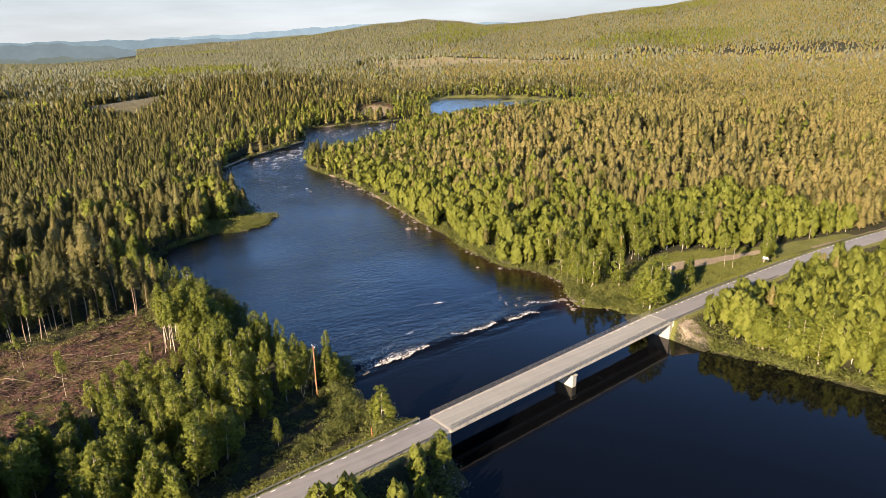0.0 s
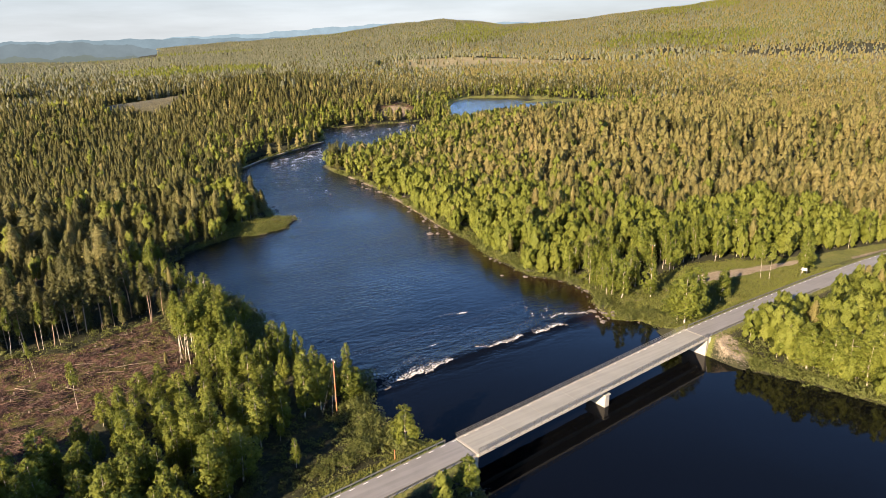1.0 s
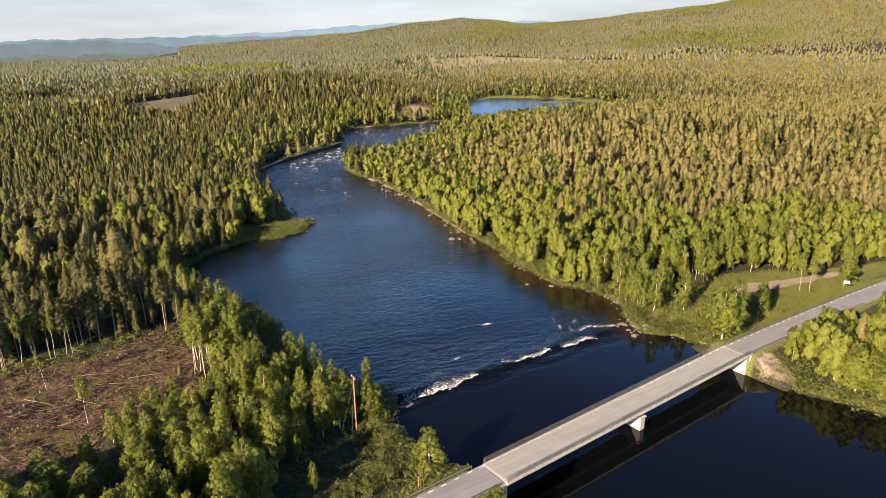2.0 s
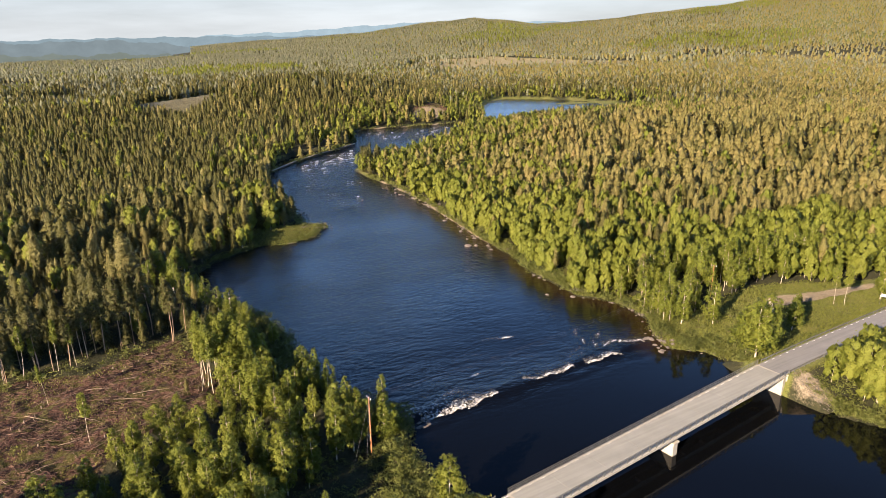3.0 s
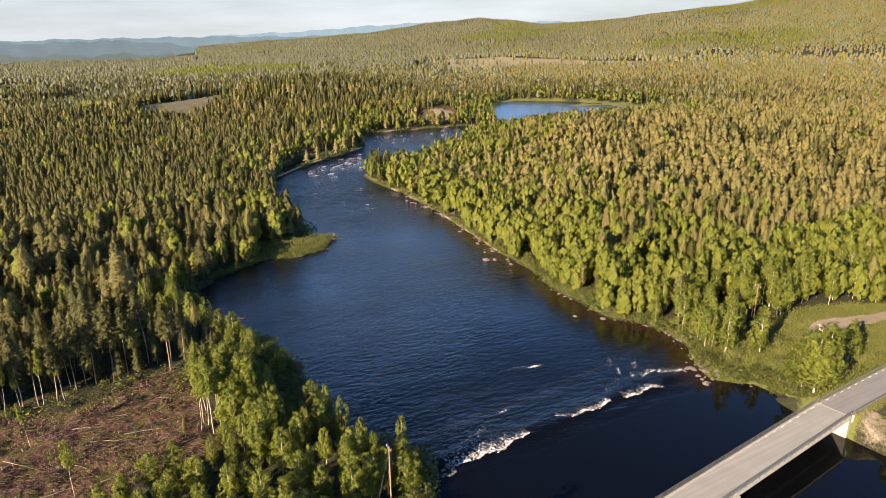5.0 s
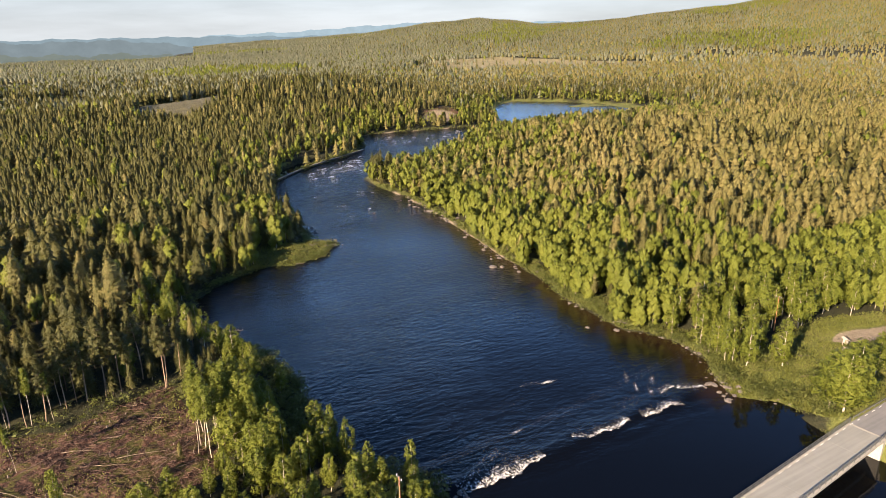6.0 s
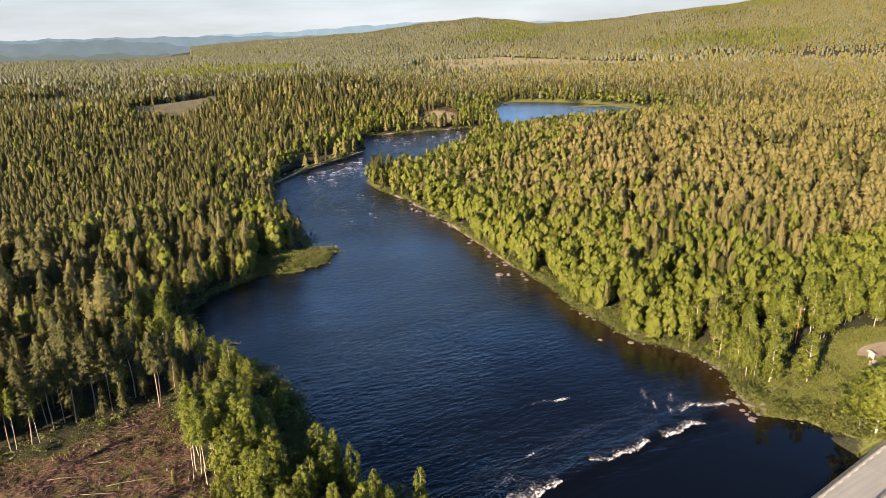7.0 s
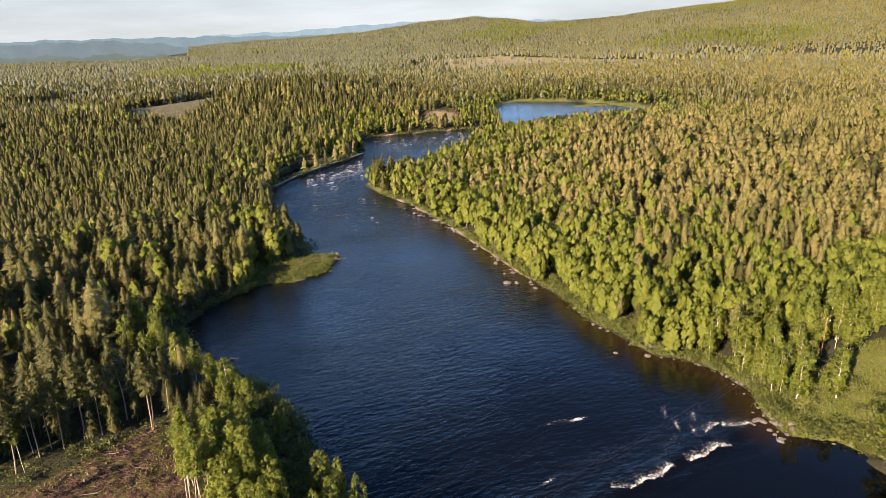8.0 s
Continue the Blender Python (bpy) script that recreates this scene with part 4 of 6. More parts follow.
def species(x, y, water, rng):
    """0 birch, 1 pine, 2 dark conifer, 3 far pine greyed for haze: birch near water and roads, pine on the plain."""
    right = x > 100
    p = patch(x, y, 34, 0.6)
    birch_p = np.where(right, 1.15 - water / 95 - np.maximum(y - 150, 0) / 700, 0.42 - water / 60) + 0.35 * (p - 0.5)
    birch_p = np.where(~right & ((y < 142) | ((y < 168) & (x > -18)) | ((water < 13) & (y < 205))), 0.97, birch_p)
    birch_p = np.where(right & (x < 265) & (y < 165), 0.95, birch_p)
    birch_p = np.where(~right & (y > 320), 0.12, birch_p)
    birch_p = np.clip(birch_p, 0.05, 0.97)
    u = rng.uniform(size=len(x))
    r, az = polar(x, y)
    pine_p = np.where(right, 0.80, 0.10)
    pine_p = np.where(r > 450, np.clip(0.36 + 0.024 * az + 1.3 * (patch(x, y, 120, 3.3) - 0.5), 0.08, 0.92), pine_p)
    pine_p = pine_p * np.where((az < -6) & (r > 330), 0.35, 1.0)
    birch_p = np.where((az < -8) & (r > 330), birch_p * 0.5, birch_p)
    birch_p = np.where((r > 700) & (patch(x, y, 170, 1.1) > np.where((az > 4) & (r > 1600), 0.66, 0.88)), 0.6, birch_p)
    birch_p = np.where((r > 480) & (r < 760) & (water < 22), 0.6, birch_p)
    kind = np.where(u < birch_p, 0, np.where(rng.uniform(size=len(x)) < pine_p, 1, 2))
    # Share of conifers swapped for haze-grey pines, growing with range.
    hazed = np.clip((r - 600) / 900, 0, 1) * np.clip(0.75 - 0.012 * az, 0.4, 0.95)
    return np.where((kind > 0) & (rng.uniform(size=len(x)) < hazed), 3, kind)


# near trees: things of their own with trunk and crown
def tree_variants(make, name, leaf_mat, bark_mat, count):
    out = []
    for i in range(count):
        (tv, tf), (cv, cf, ct, cn) = make(np.random.default_rng(100 + i))
        out.append((mesh_np(name + "_trunk", tv, tf, [bark_mat], smooth=True), mesh_np(name + "_crown", cv, cf, [leaf_mat], tint=ct, normals=cn)))
    return out


def feathered(g):
    """A pine: layered boughs round an inner mass of needles."""
    wood, (v, f, t, n) = pine(14, g, 760, 0.42, base=g.uniform(0.20, 0.34), wide=0.17, layers=14, arms=7)
    _, (v2, f2, t2, n2) = hull_crown(14, g, "pine", 7, 7, 160, 0.40, 0.30, 0.50)
    v2[:, 2] = 14 * (0.26 + 0.74 * v2[:, 2] / 14)
    return wood, (np.concatenate([v, v2]), np.concatenate([f, f2 + len(v)]), np.concatenate([t, t2]), np.concatenate([n, n2]))


BIRCHES = tree_variants(lambda g: birch(13, g, 1300, 0.40, base=g.uniform(0.08, 0.24), wide=g.uniform(0.19, 0.26)), "birch", M_BIRCH, M_BIRCH_BARK, 9)
NEAR_BIRCHES = tree_variants(lambda g: birch(13, g, 2000, 0.36, base=g.uniform(0.08, 0.20), wide=g.uniform(0.20, 0.26), count=54), "birch", M_BIRCH, M_BIRCH_BARK, 9)
TALL_BIRCHES = tree_variants(lambda g: birch(15, g, 760, 0.38, base=0.57, wide=0.115, stout=0.0042), "birch", M_BIRCH, M_BIRCH_BARK, 5)
PINES = tree_variants(lambda g: feathered(g), "pine", M_PINE, M_PINE_BARK, 7)
# Tall pines wear the dark needles; about half the spruces are pine-shaped.
TALL_PINES = tree_variants(lambda g: pine(17, g, 560, 0.44, base=g.uniform(0.46, 0.60), wide=0.115, layers=10, arms=6, stout=0.0062), "pine", M_DARK_NEEDLES, M_PALE_BARK, 5)
SPRUCES = tree_variants(lambda g: wood_tree(14, g, *(("spruce", (12, 7)) if g.uniform() < 0.5 else ("pine", (9, 7))), 400, 0.34), "spruce", M_DARK_NEEDLES, M_SPRUCE_BARK, 7)
BUSHES = tree_variants(lambda g: bush(2.6, g, 340, 0.24), "bush", M_BUSH, M_SPRUCE_BARK, 5)
KINDS = {
    "birch": (BIRCHES, 13, "leafy green birch with pale trunk on the river bank", "birch trees"),
    "near_birch": (NEAR_BIRCHES, 13, "leafy green birch with pale trunk beside the road", "roadside birches"),
    "tall_birch": (TALL_BIRCHES, 15, "slender birch with long bare white trunk at the clearing", "clearing birches"),
    "pine": (PINES, 14, "scots pine with olive needles and reddish trunk", "pine trees"),
    "tall_pine": (TALL_PINES, 17, "tall pine with long bare trunk at the felled edge", "clearing pines"),
    "spruce": (SPRUCES, 14, "dark olive-green conifer in the forest edge", "spruce trees"),
    "bush": (BUSHES, 2.6, "low grey-green willow bush on the bank", "bank bushes"),
}
BUILT = {}


def plant(kind, x, y, h, turn, label="", slim=1.0, lean=0.0, variant=None):
    variants, h0, text, group = KINDS[kind]
    i = int(abs(x * 7.3 + y * 3.1)) % len(variants) if variant is None else variant
    s = h / h0
    m = pose(x, y, ground_z(x, y), lean, 0, turn) @ Matrix.Diagonal((s * slim, s * slim, s, 1))
    key = (kind, i)
    if key not in BUILT:
        name = {"tall_birch": "birch_tree", "tall_pine": "pine_tree", "near_birch": "birch_tree", "bush": "bush"}.get(kind, kind + "_tree")
        ob = thing(name, m, text, "bush" if kind == "bush" else "tree", group)
        shared("stems" if kind == "bush" else "trunk", variants[i][0], ob, Matrix())
        shared("foliage" if kind == "bush" else "crown", variants[i][1], ob, Matrix())
        BUILT[key] = ob
    else:
        ob = BUILT[key]
        c = copy_thing(ob, Matrix())
        c.matrix_basis = m
        ob = c
    ob["label"] = label or text
    return ob


# trees with a place of their own
plant("near_birch", 55.6, 101.2, 9.4, 20, "lone round birch on the verge beside the bridge", 1.35, variant=0)
plant("near_birch", 57.8, 83.2, 8.2, 120, "round leafy tree below the bridge abutment", 1.4, variant=1)
plant("near_birch", 36.9, 117.5, 6.0, 75, "slim young birch in the shaded hollow", 0.8, variant=6)
plant("near_birch", 36.4, 108.0, 6.4, 165, "slim young birch in the shaded hollow", 0.75, variant=7)
plant("near_birch", 152.0, 125.4, 12.0, 70, "full birch with several white stems by the meadow", 1.05, variant=2)
plant("near_birch", 144.6, 129.6, 12.0, 10, "full birch with several white stems by the meadow", variant=3)
plant("near_birch", 141.0, 105.2, 14.5, 200, "broad dense birch beside the road on the bank", 1.35, variant=4)
plant("near_birch", 145.2, 105.8, 15.0, 20, "broad dense birch beside the road on the bank", 1.35, variant=5)
plant("near_birch", 143.5, 109.2, 13.5, 80, "broad dense birch beside the road on the bank", 1.2, variant=1)
plant("near_birch", 165.5, 111.8, 9.5, 300, "young birch by the lay-by", 1.2, variant=6)
plant("near_birch", 171.5, 114.2, 8.0, 30, "young birch by the lay-by", variant=7)
plant("near_birch", 164.0, 140.0, 17.0, 80, "tall bright yellow-green birch over the bank", 0.9, variant=8)
plant("tall_birch", 190.7, 115.5, 12, 40)
plant("tall_birch", 191.4, 113.0, 12, 140)
plant("near_birch", 205, 110.5, 13, 60)
plant("near_birch", 209, 111.0, 12, 160)
plant("pine", 21.8, 234.1, 17.5, 40, "large broad pine standing over the forest edge", 1.5)
plant("tall_birch", 5.3, 151.0, 11.5, 0, "single slender birch spared in the felled clearing", 0.85, 3)
plant("tall_birch", -1.2, 171.2, 9.5, 90, "single slender birch spared in the felled clearing", 0.6, -4)
plant("pine", 24.8, 158.9, 4.5, 15, "small pine sapling in the clearing", 0.8)
for i in range(24):
    g = np.random.default_rng(300 + i)
    plant("tall_birch", 29.5 + g.uniform(-2, 8), 160 + g.uniform(-3, 9) , g.uniform(12, 15.5), g.uniform(0, 360))
for i in range(9):
    g = np.random.default_rng(340 + i)
    plant("tall_birch", -26 + i * 4.0 + g.uniform(-1.5, 1.5), 184 + 0.15 * i + g.uniform(-1, 3), g.uniform(9, 14), g.uniform(0, 360), slim=0.8, lean=g.uniform(-5, 5))
for i in range(34):
    g = np.random.default_rng(520 + i)
    px, py = -44 + i * 2.25 + g.uniform(-1.2, 1.2), g.uniform(183.5, 193) + (3 if i > 25 else 0)
    plant("tall_pine", px, py, g.uniform(13, 18.5), g.uniform(0, 360), slim=g.uniform(0.85, 1.2), lean=g.uniform(-3, 3))
for i in range(3):
    plant("birch", 62 + 3.2 * i, 272 + 1.5 * i, 9 + (i % 2) * 2, 50 * i, "bright slender birch at the edge of the spit", 0.8)
for i in range(16):
    g = np.random.default_rng(380 + i)
    plant("tall_birch", 172 + i * 2.6 + g.uniform(-1, 1), 138.5 - 0.06 * i * i * 0.3 + g.uniform(-1.5, 3), g.uniform(11, 15), g.uniform(0, 360))

for i in range(9):
    g = np.random.default_rng(610 + i)
    plant("spruce", 155.5 + g.uniform(0, 9), 352 + g.uniform(0, 16), g.uniform(11, 15), g.uniform(0, 360), "dark upright conifer at the point of the wood")
for i in range(60):
    g = np.random.default_rng(430 + i)
    by = g.uniform(15, 84)
    bx = float(np.interp(by, [0, 32, 54, 64, 75, 84], [178, 160, 150, 147.5, 144, 140])) + g.uniform(2.5, 14)
    if by < 80 or bx > 147:
        plant("near_birch", bx, by, g.uniform(7.5, 12), g.uniform(0, 360), "dense low birch leaning over the water's edge", 1.3)

# the nearer forest, by a stretch of the plan on both banks
rng = np.random.default_rng(5)
x, y = scatter(-110, 330, 20, 330, 4.05, rng)
ok, z, water, rd = wooded(x, y)
thin = rng.uniform(size=len(x)) < np.where((x < 62) & (y < 140) & ~((x > 2) & (x < 40) & (y < 126)), 0.72, np.where(x > 100, 0.84, 0.97))
r, az = polar(x, y)
ok &= thin & (r > 50)
pole_gap = inside(x, y, [(14, 92), (58, 98), (57, 121), (50, 124), (44, 122), (36, 116), (25, 106)])
ok &= ~pole_gap
ok &= np.hypot(x - 162.5, y - 133.5) > 5.5
ok &= ~((x > -50) & (x < 24) & (y > 180) & (y < 189))
ok &= ~((x < 80) & (y > 150) & (y < 218) & (water < 9) & (rng.uniform(size=len(x)) < 0.8))
x, y, z, water, rd = x[ok], y[ok], z[ok], water[ok], rd[ok]
sp = species(x, y, water, rng)
height = np.where(sp == 0, rng.uniform(8.5, 13, len(x)), rng.uniform(9, 14, len(x)))
height = np.where(water < 6, height * 0.8, height) * np.where((x < 62) & (x > 36) & (y < 140), 0.85, 1.0)
height = np.where((x < 104) & (y > 262), height * 1.15, height)
height = np.where((x > -8) & (x < 34) & (y > 128) & (y < 152), height * 0.66, height)
left = (x < 100) & (sp > 0)
height = np.where(left, height * rng.uniform(0.62, 0.95, len(x)), height)
height = np.where(left & (rng.uniform(size=len(x)) < 0.06), rng.uniform(14, 18, len(x)), height)
height = np.where((x > 100) & (sp > 0), height * 0.92, height)
height = np.where((x < 70) & (y > 165) & (y < 262), height * 0.84, height)
# Taller trees out of view, raised to throw shade over the near-left wood.
height = np.where((x < -14) & (x > -48) & (y > 84) & (y < 150), rng.uniform(15, 20, len(x)), height)
turn = rng.uniform(0, 360, len(x))
reach = np.minimum(line_dist(x, y, [(0, 118, 0), (60, 130, 0), (150, 130, 0), (170, 120, 0)])[0], 8 + line_dist(x, y, [(24, 140, 0), (42, 165, 0), (36, 225, 0)])[0])
single = np.zeros(len(x), bool)
for k, limit in ((0, 215), (1, 180), (2, 170)):
    idx = np.where(sp == k)[0]
    single[idx[np.argsort(reach[idx])[:limit]]] = True
for i in np.where(single)[0]:
    kind = ("birch", "pine", "spruce")[sp[i]]
    if kind == "birch" and x[i] < 62 and y[i] < 200:
        kind = "near_birch"
    plant(kind, x[i], y[i], height[i], turn[i], slim=1.0 + 0.25 * math.sin(turn[i] * 9))
FOREST = [[], [], [], []]


def stamp(variants, x, y, z, h, h0, turn, rng, wide=1.0):
    """Copies of low-detail trees joined into arrays; variants: (verts, quads, tris, tint, normals)."""
    pick = rng.integers(0, len(variants), len(x))
    V, Q, T, C, N, n = [], [], [], [], [], 0
    for i, (v, q, t, tint, nrm) in enumerate(variants):
        s = np.where(pick == i)[0]
        if not len(s):
            continue
        k = (h[s] / h0)[:, None]
        ca, sa = np.cos(turn[s])[:, None], np.sin(turn[s])[:, None]
        w = wide * rng.uniform(0.85, 1.2, len(s))[:, None]
        X = (v[None, :, 0] * ca - v[None, :, 1] * sa) * k * w + x[s][:, None]
        Y = (v[None, :, 0] * sa + v[None, :, 1] * ca) * k * w + y[s][:, None]
        Z = v[None, :, 2] * k + z[s][:, None]
        V.append(np.stack([X, Y, Z], -1).reshape(-1, 3))
        N.append(np.stack([nrm[None, :, 0] * ca - nrm[None, :, 1] * sa, nrm[None, :, 0] * sa + nrm[None, :, 1] * ca, np.repeat(nrm[None, :, 2], len(s), 0)], -1).reshape(-1, 3))
        base = n + np.arange(len(s))[:, None, None] * len(v)
        if len(q):
            Q.append((q[None] + base).reshape(-1, 4))
        if len(t):
            T.append((t[None] + base).reshape(-1, 3))
        own = rng.uniform(0, 1, len(s))[:, None] * 0.75
        C.append((own + 0.25 * tint[None]).reshape(-1))
        n += len(s) * len(v)
    if not V:
        return None
    return np.concatenate(V), (np.concatenate(Q) if Q else np.zeros((0, 4), int)), (np.concatenate(T) if T else np.zeros((0, 3), int)), np.concatenate(C), np.concatenate(N)


def low_variants(make, count, trunk=True):
    out = []
    for i in range(count):
        (tv, tf), (cv, cf, ct, cn) = make(np.random.default_rng(700 + i))
        if trunk:
            out.append((np.concatenate([cv, tv]), tf + len(cv), cf, np.concatenate([ct, np.full(len(tv), 0.2)]), np.concatenate([cn, unit((tv.reshape(-1, 3, 3) - tv.reshape(-1, 3, 3).mean(1, keepdims=True)).reshape(-1, 3))])))
        else:
            out.append((cv, np.zeros((0, 4), int), cf, ct, cn))
    return out


def far_variants(count, sides, rings):
    return [[far_tree(13, np.random.default_rng(900 + i), kind, sides, rings) for i in range(count)] for kind in ("birch", "pine", "spruce")]


MID = [low_variants(lambda g: wood_tree(13, g, "birch", 26, 120, 0.38), 9),
       low_variants(lambda g: wood_tree(13, g, "pine", (8, 6), 105, 0.40), 9),
       low_variants(lambda g: wood_tree(13, g, *(("spruce", (9, 5)) if g.uniform() < 0.45 else ("pine", (7, 6))), 105, 0.38), 9)]
FARTHER = [low_variants(lambda g: wood_tree(13, g, "birch", 7, 22, 0.62), 9, False),
           low_variants(lambda g: wood_tree(13, g, "pine", (5, 4), 30, 0.55), 9, False),
           low_variants(lambda g: wood_tree(13, g, *(("spruce", (5, 4)) if g.uniform() < 0.5 else ("pine", (4, 4))), 22, 0.60), 9, False)]
FARTHER_THIN = [low_variants(lambda g: wood_tree(13, g, "birch", 3, 6, 0.9), 9, False),
                low_variants(lambda g: wood_tree(13, g, "pine", (3, 3), 10, 0.75), 9, False),
                low_variants(lambda g: wood_tree(13, g, "spruce", (3, 3), 8, 0.8), 9, False)]
FAR = far_variants(7, 4, 2)
FARTHEST = far_variants(7, 3, 1)


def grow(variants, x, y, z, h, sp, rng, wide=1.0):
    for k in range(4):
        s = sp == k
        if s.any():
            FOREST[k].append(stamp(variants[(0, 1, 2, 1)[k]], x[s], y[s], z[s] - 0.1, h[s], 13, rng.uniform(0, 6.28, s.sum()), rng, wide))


rest = ~single
r, az = polar(x, y)
aside = rest & ((az < -58) | (az > 66))
grow(FARTHER_THIN, x[aside], y[aside], z[aside], height[aside], sp[aside], rng, 1.1)
rest &= ~aside
near_rest = rest & (r < 305)
grow(MID, x[near_rest], y[near_rest], z[near_rest], height[near_rest], sp[near_rest], rng)
far_rest = rest & ~near_rest
grow(FARTHER, x[far_rest], y[far_rest], z[far_rest], height[far_rest], sp[far_rest], rng, 1.1)


def belt(r0, r1, step, az0, az1, variants, hlo, hhi, seed, wide=1.0):
    g = np.random.default_rng(seed)
    hi = r1 * 1.05
    x, y = scatter(-0.35 * r1 if az1 - az0 < 110 else -r1, hi, -0.1 * r1 if az1 - az0 < 110 else -r1, hi, step, g)
    r, az = polar(x, y)
    k = (r > r0) & (r <= r1) & (az > az0) & (az < az1) & ~((r > 2100) & (az < -19.5)) & ~((x > -110) & (x < 330) & (y > 20) & (y < 330))
    x, y = x[k], y[k]
    ok, z, water, rd = wooded(x, y)
    gap = patch(x, y, 55, 2.1)
    ok &= (g.uniform(size=len(x)) < np.clip(2.6 * gap, 0.55, 1.0) * np.where((x > 100) & (y < 330), 0.86, 1.0))
    for poly, p in ((MOOR, 0.04), (FELLED, 0.2)):
        ok &= ~(inside(x, y, poly) & (g.uniform(size=len(x)) > p))
    x, y, z, water = x[ok], y[ok], z[ok], water[ok]
    sp = species(x, y, water, g)
    stand = patch(x, y, 140, 4.2)
    h = g.uniform(hlo, hhi, len(x)) * (0.72 + 0.5 * stand) * np.where((water < 14) & (x > 140) & (x < 235) & (y < 430), 0.92, 1.0)
    grow(variants, x, y, z, h, sp, g, wide)
    return len(x)


belt(40, 420, 4.0, -48, 48, FARTHER, 7.5, 12, 21, 0.95)
belt(420, 600, 4.2, -41, 48, FARTHER, 8, 12, 22, 0.95)
belt(600, 950, 4.7, -40, 47, FARTHER_THIN, 8, 12.5, 27, 1.1)
belt(950, 1500, 5.6, -39, 46, FAR, 8, 13, 23, 1.2)
belt(1500, 3450, 8.8, -38, 45, FARTHEST, 8, 12, 24, 1.45)
belt(40, 420, 7.0, 48, 180, FARTHER_THIN, 9, 13, 25, 1.15)
belt(40, 420, 7.0, -180, -48, FARTHER_THIN, 9, 13, 26, 1.15)
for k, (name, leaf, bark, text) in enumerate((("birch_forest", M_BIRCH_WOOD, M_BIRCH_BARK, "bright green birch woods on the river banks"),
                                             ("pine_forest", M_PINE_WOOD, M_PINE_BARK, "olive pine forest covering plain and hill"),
                                             ("spruce_forest", M_DARK_WOOD, M_SPRUCE_BARK, "dark green spruce and shade-darkened pine forest covering plain and hill"),
                                             ("old_pine_forest", M_HAZED_WOOD, M_PINE_BARK, "far pine forest on plain and hill, haze mixed into its grey-green"))):
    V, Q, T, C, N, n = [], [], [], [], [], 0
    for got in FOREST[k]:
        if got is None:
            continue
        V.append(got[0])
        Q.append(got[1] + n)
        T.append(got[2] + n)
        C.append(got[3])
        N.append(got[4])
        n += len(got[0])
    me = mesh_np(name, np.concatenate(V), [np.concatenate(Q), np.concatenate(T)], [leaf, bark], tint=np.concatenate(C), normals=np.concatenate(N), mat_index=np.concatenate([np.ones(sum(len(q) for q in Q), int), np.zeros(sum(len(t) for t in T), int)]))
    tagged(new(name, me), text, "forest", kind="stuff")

# ---- road and bridge ----
def smooth_line(line, step=2.0):
    """Points along the road's centre line with a rounded course."""
    p = np.array(line, float)
    d = np.concatenate([[0], np.cumsum(np.hypot(*np.diff(p[:, :2], axis=0).T))])
    s = np.arange(0, d[-1], step)
    q = np.column_stack([np.interp(s, d, p[:, i]) for i in range(3)])
    for _ in range(6):
        q[1:-1] = (q[:-2] + 2 * q[1:-1] + q[2:]) / 4
    return q


LINE = smooth_line(ROAD)
DIRS = unit(np.gradient(LINE[:, :2], axis=0))
SIDE = np.column_stack([-DIRS[:, 1], DIRS[:, 0]])


def ribbon(name, lo, hi, left, right, top, thick, material):
    """A slab along the road's line from x = lo to hi, between two offsets."""
    k = (LINE[:, 0] >= lo) & (LINE[:, 0] <= hi)
    c, s, z = LINE[k][:, :2], SIDE[k], LINE[k][:, 2]
    rows = []
    for off, dz in ((left, top - thick), (left, top), (right, top), (right, top - thick)):
        rows.append(np.column_stack([c + s * off, z + dz]))
    return mesh_np(name, np.concatenate(rows), np.concatenate([grid_faces(k.sum(), 4)]), [material])


tagged(new("road_west", ribbon("road", -160, 63.5, 3.0, -3.0, 0.0, 0.25, M_ASPHALT)), "worn grey asphalt road on a low embankment", "road", kind="structure")
tagged(new("road_east", ribbon("road", 136.3, 420, 3.0, -3.0, 0.0, 0.25, M_ASPHALT)), "worn grey asphalt road curving into the woods", "road", kind="structure")

B = pose(*BRIDGE_AT, 0, 0, BRIDGE_TURN)
bridge = thing("road_bridge", B, "low concrete road bridge over two spans with steel railings", "bridge")


def bpart(name, size, at, material, label="", bevel=0.04, parent=None):
    return part(name, box(size, pose(*at), bevel), material, parent or bridge, label)


HB = BRIDGE_HALF
for i in range(8):
    w = 2 * HB / 8
    bpart("deck_slab", (w - 0.02, 5.85, 0.16), (-HB + w * (i + 0.5), 0, -0.06), M_DECK, "pale worn deck paving", 0.02)
bpart("deck_plate", (2 * HB, 6.0, 0.35), (0, 0, -0.33), M_CONCRETE)
for s in (1, -1):
    bpart("edge_beam", (2 * HB, 0.42, 0.52), (0, s * 3.12, -0.14), M_CONCRETE, "cream concrete edge beam")
    bpart("girder", (2 * HB, 0.5, 1.1), (0, s * 1.1, -1.04), M_CONCRETE, "concrete main girder")
for i in range(11):
    bpart("cross_beam", (0.35, 1.7, 0.8), (-HB + 2 * HB * (i + 0.5) / 11, 0, -0.90), M_CONCRETE)
for i in range(2):
    bpart("expansion_joint", (0.45, 5.8, 0.03), (-HB + 0.25 if i else HB - 0.25, 0, 0.03), M_CONCRETE, "pale concrete joint strip", 0.0)
pier = bmesh.new()
add_box(pier, (1.5, 5.0, 6.0), pose(0, 0, -4.9), 0.12)
add_box(pier, (1.75, 5.4, 0.35), pose(0, 0, -2.1), 0.05)
part("pier", pier, M_CONCRETE, bridge, "cream concrete wall pier standing in the water")
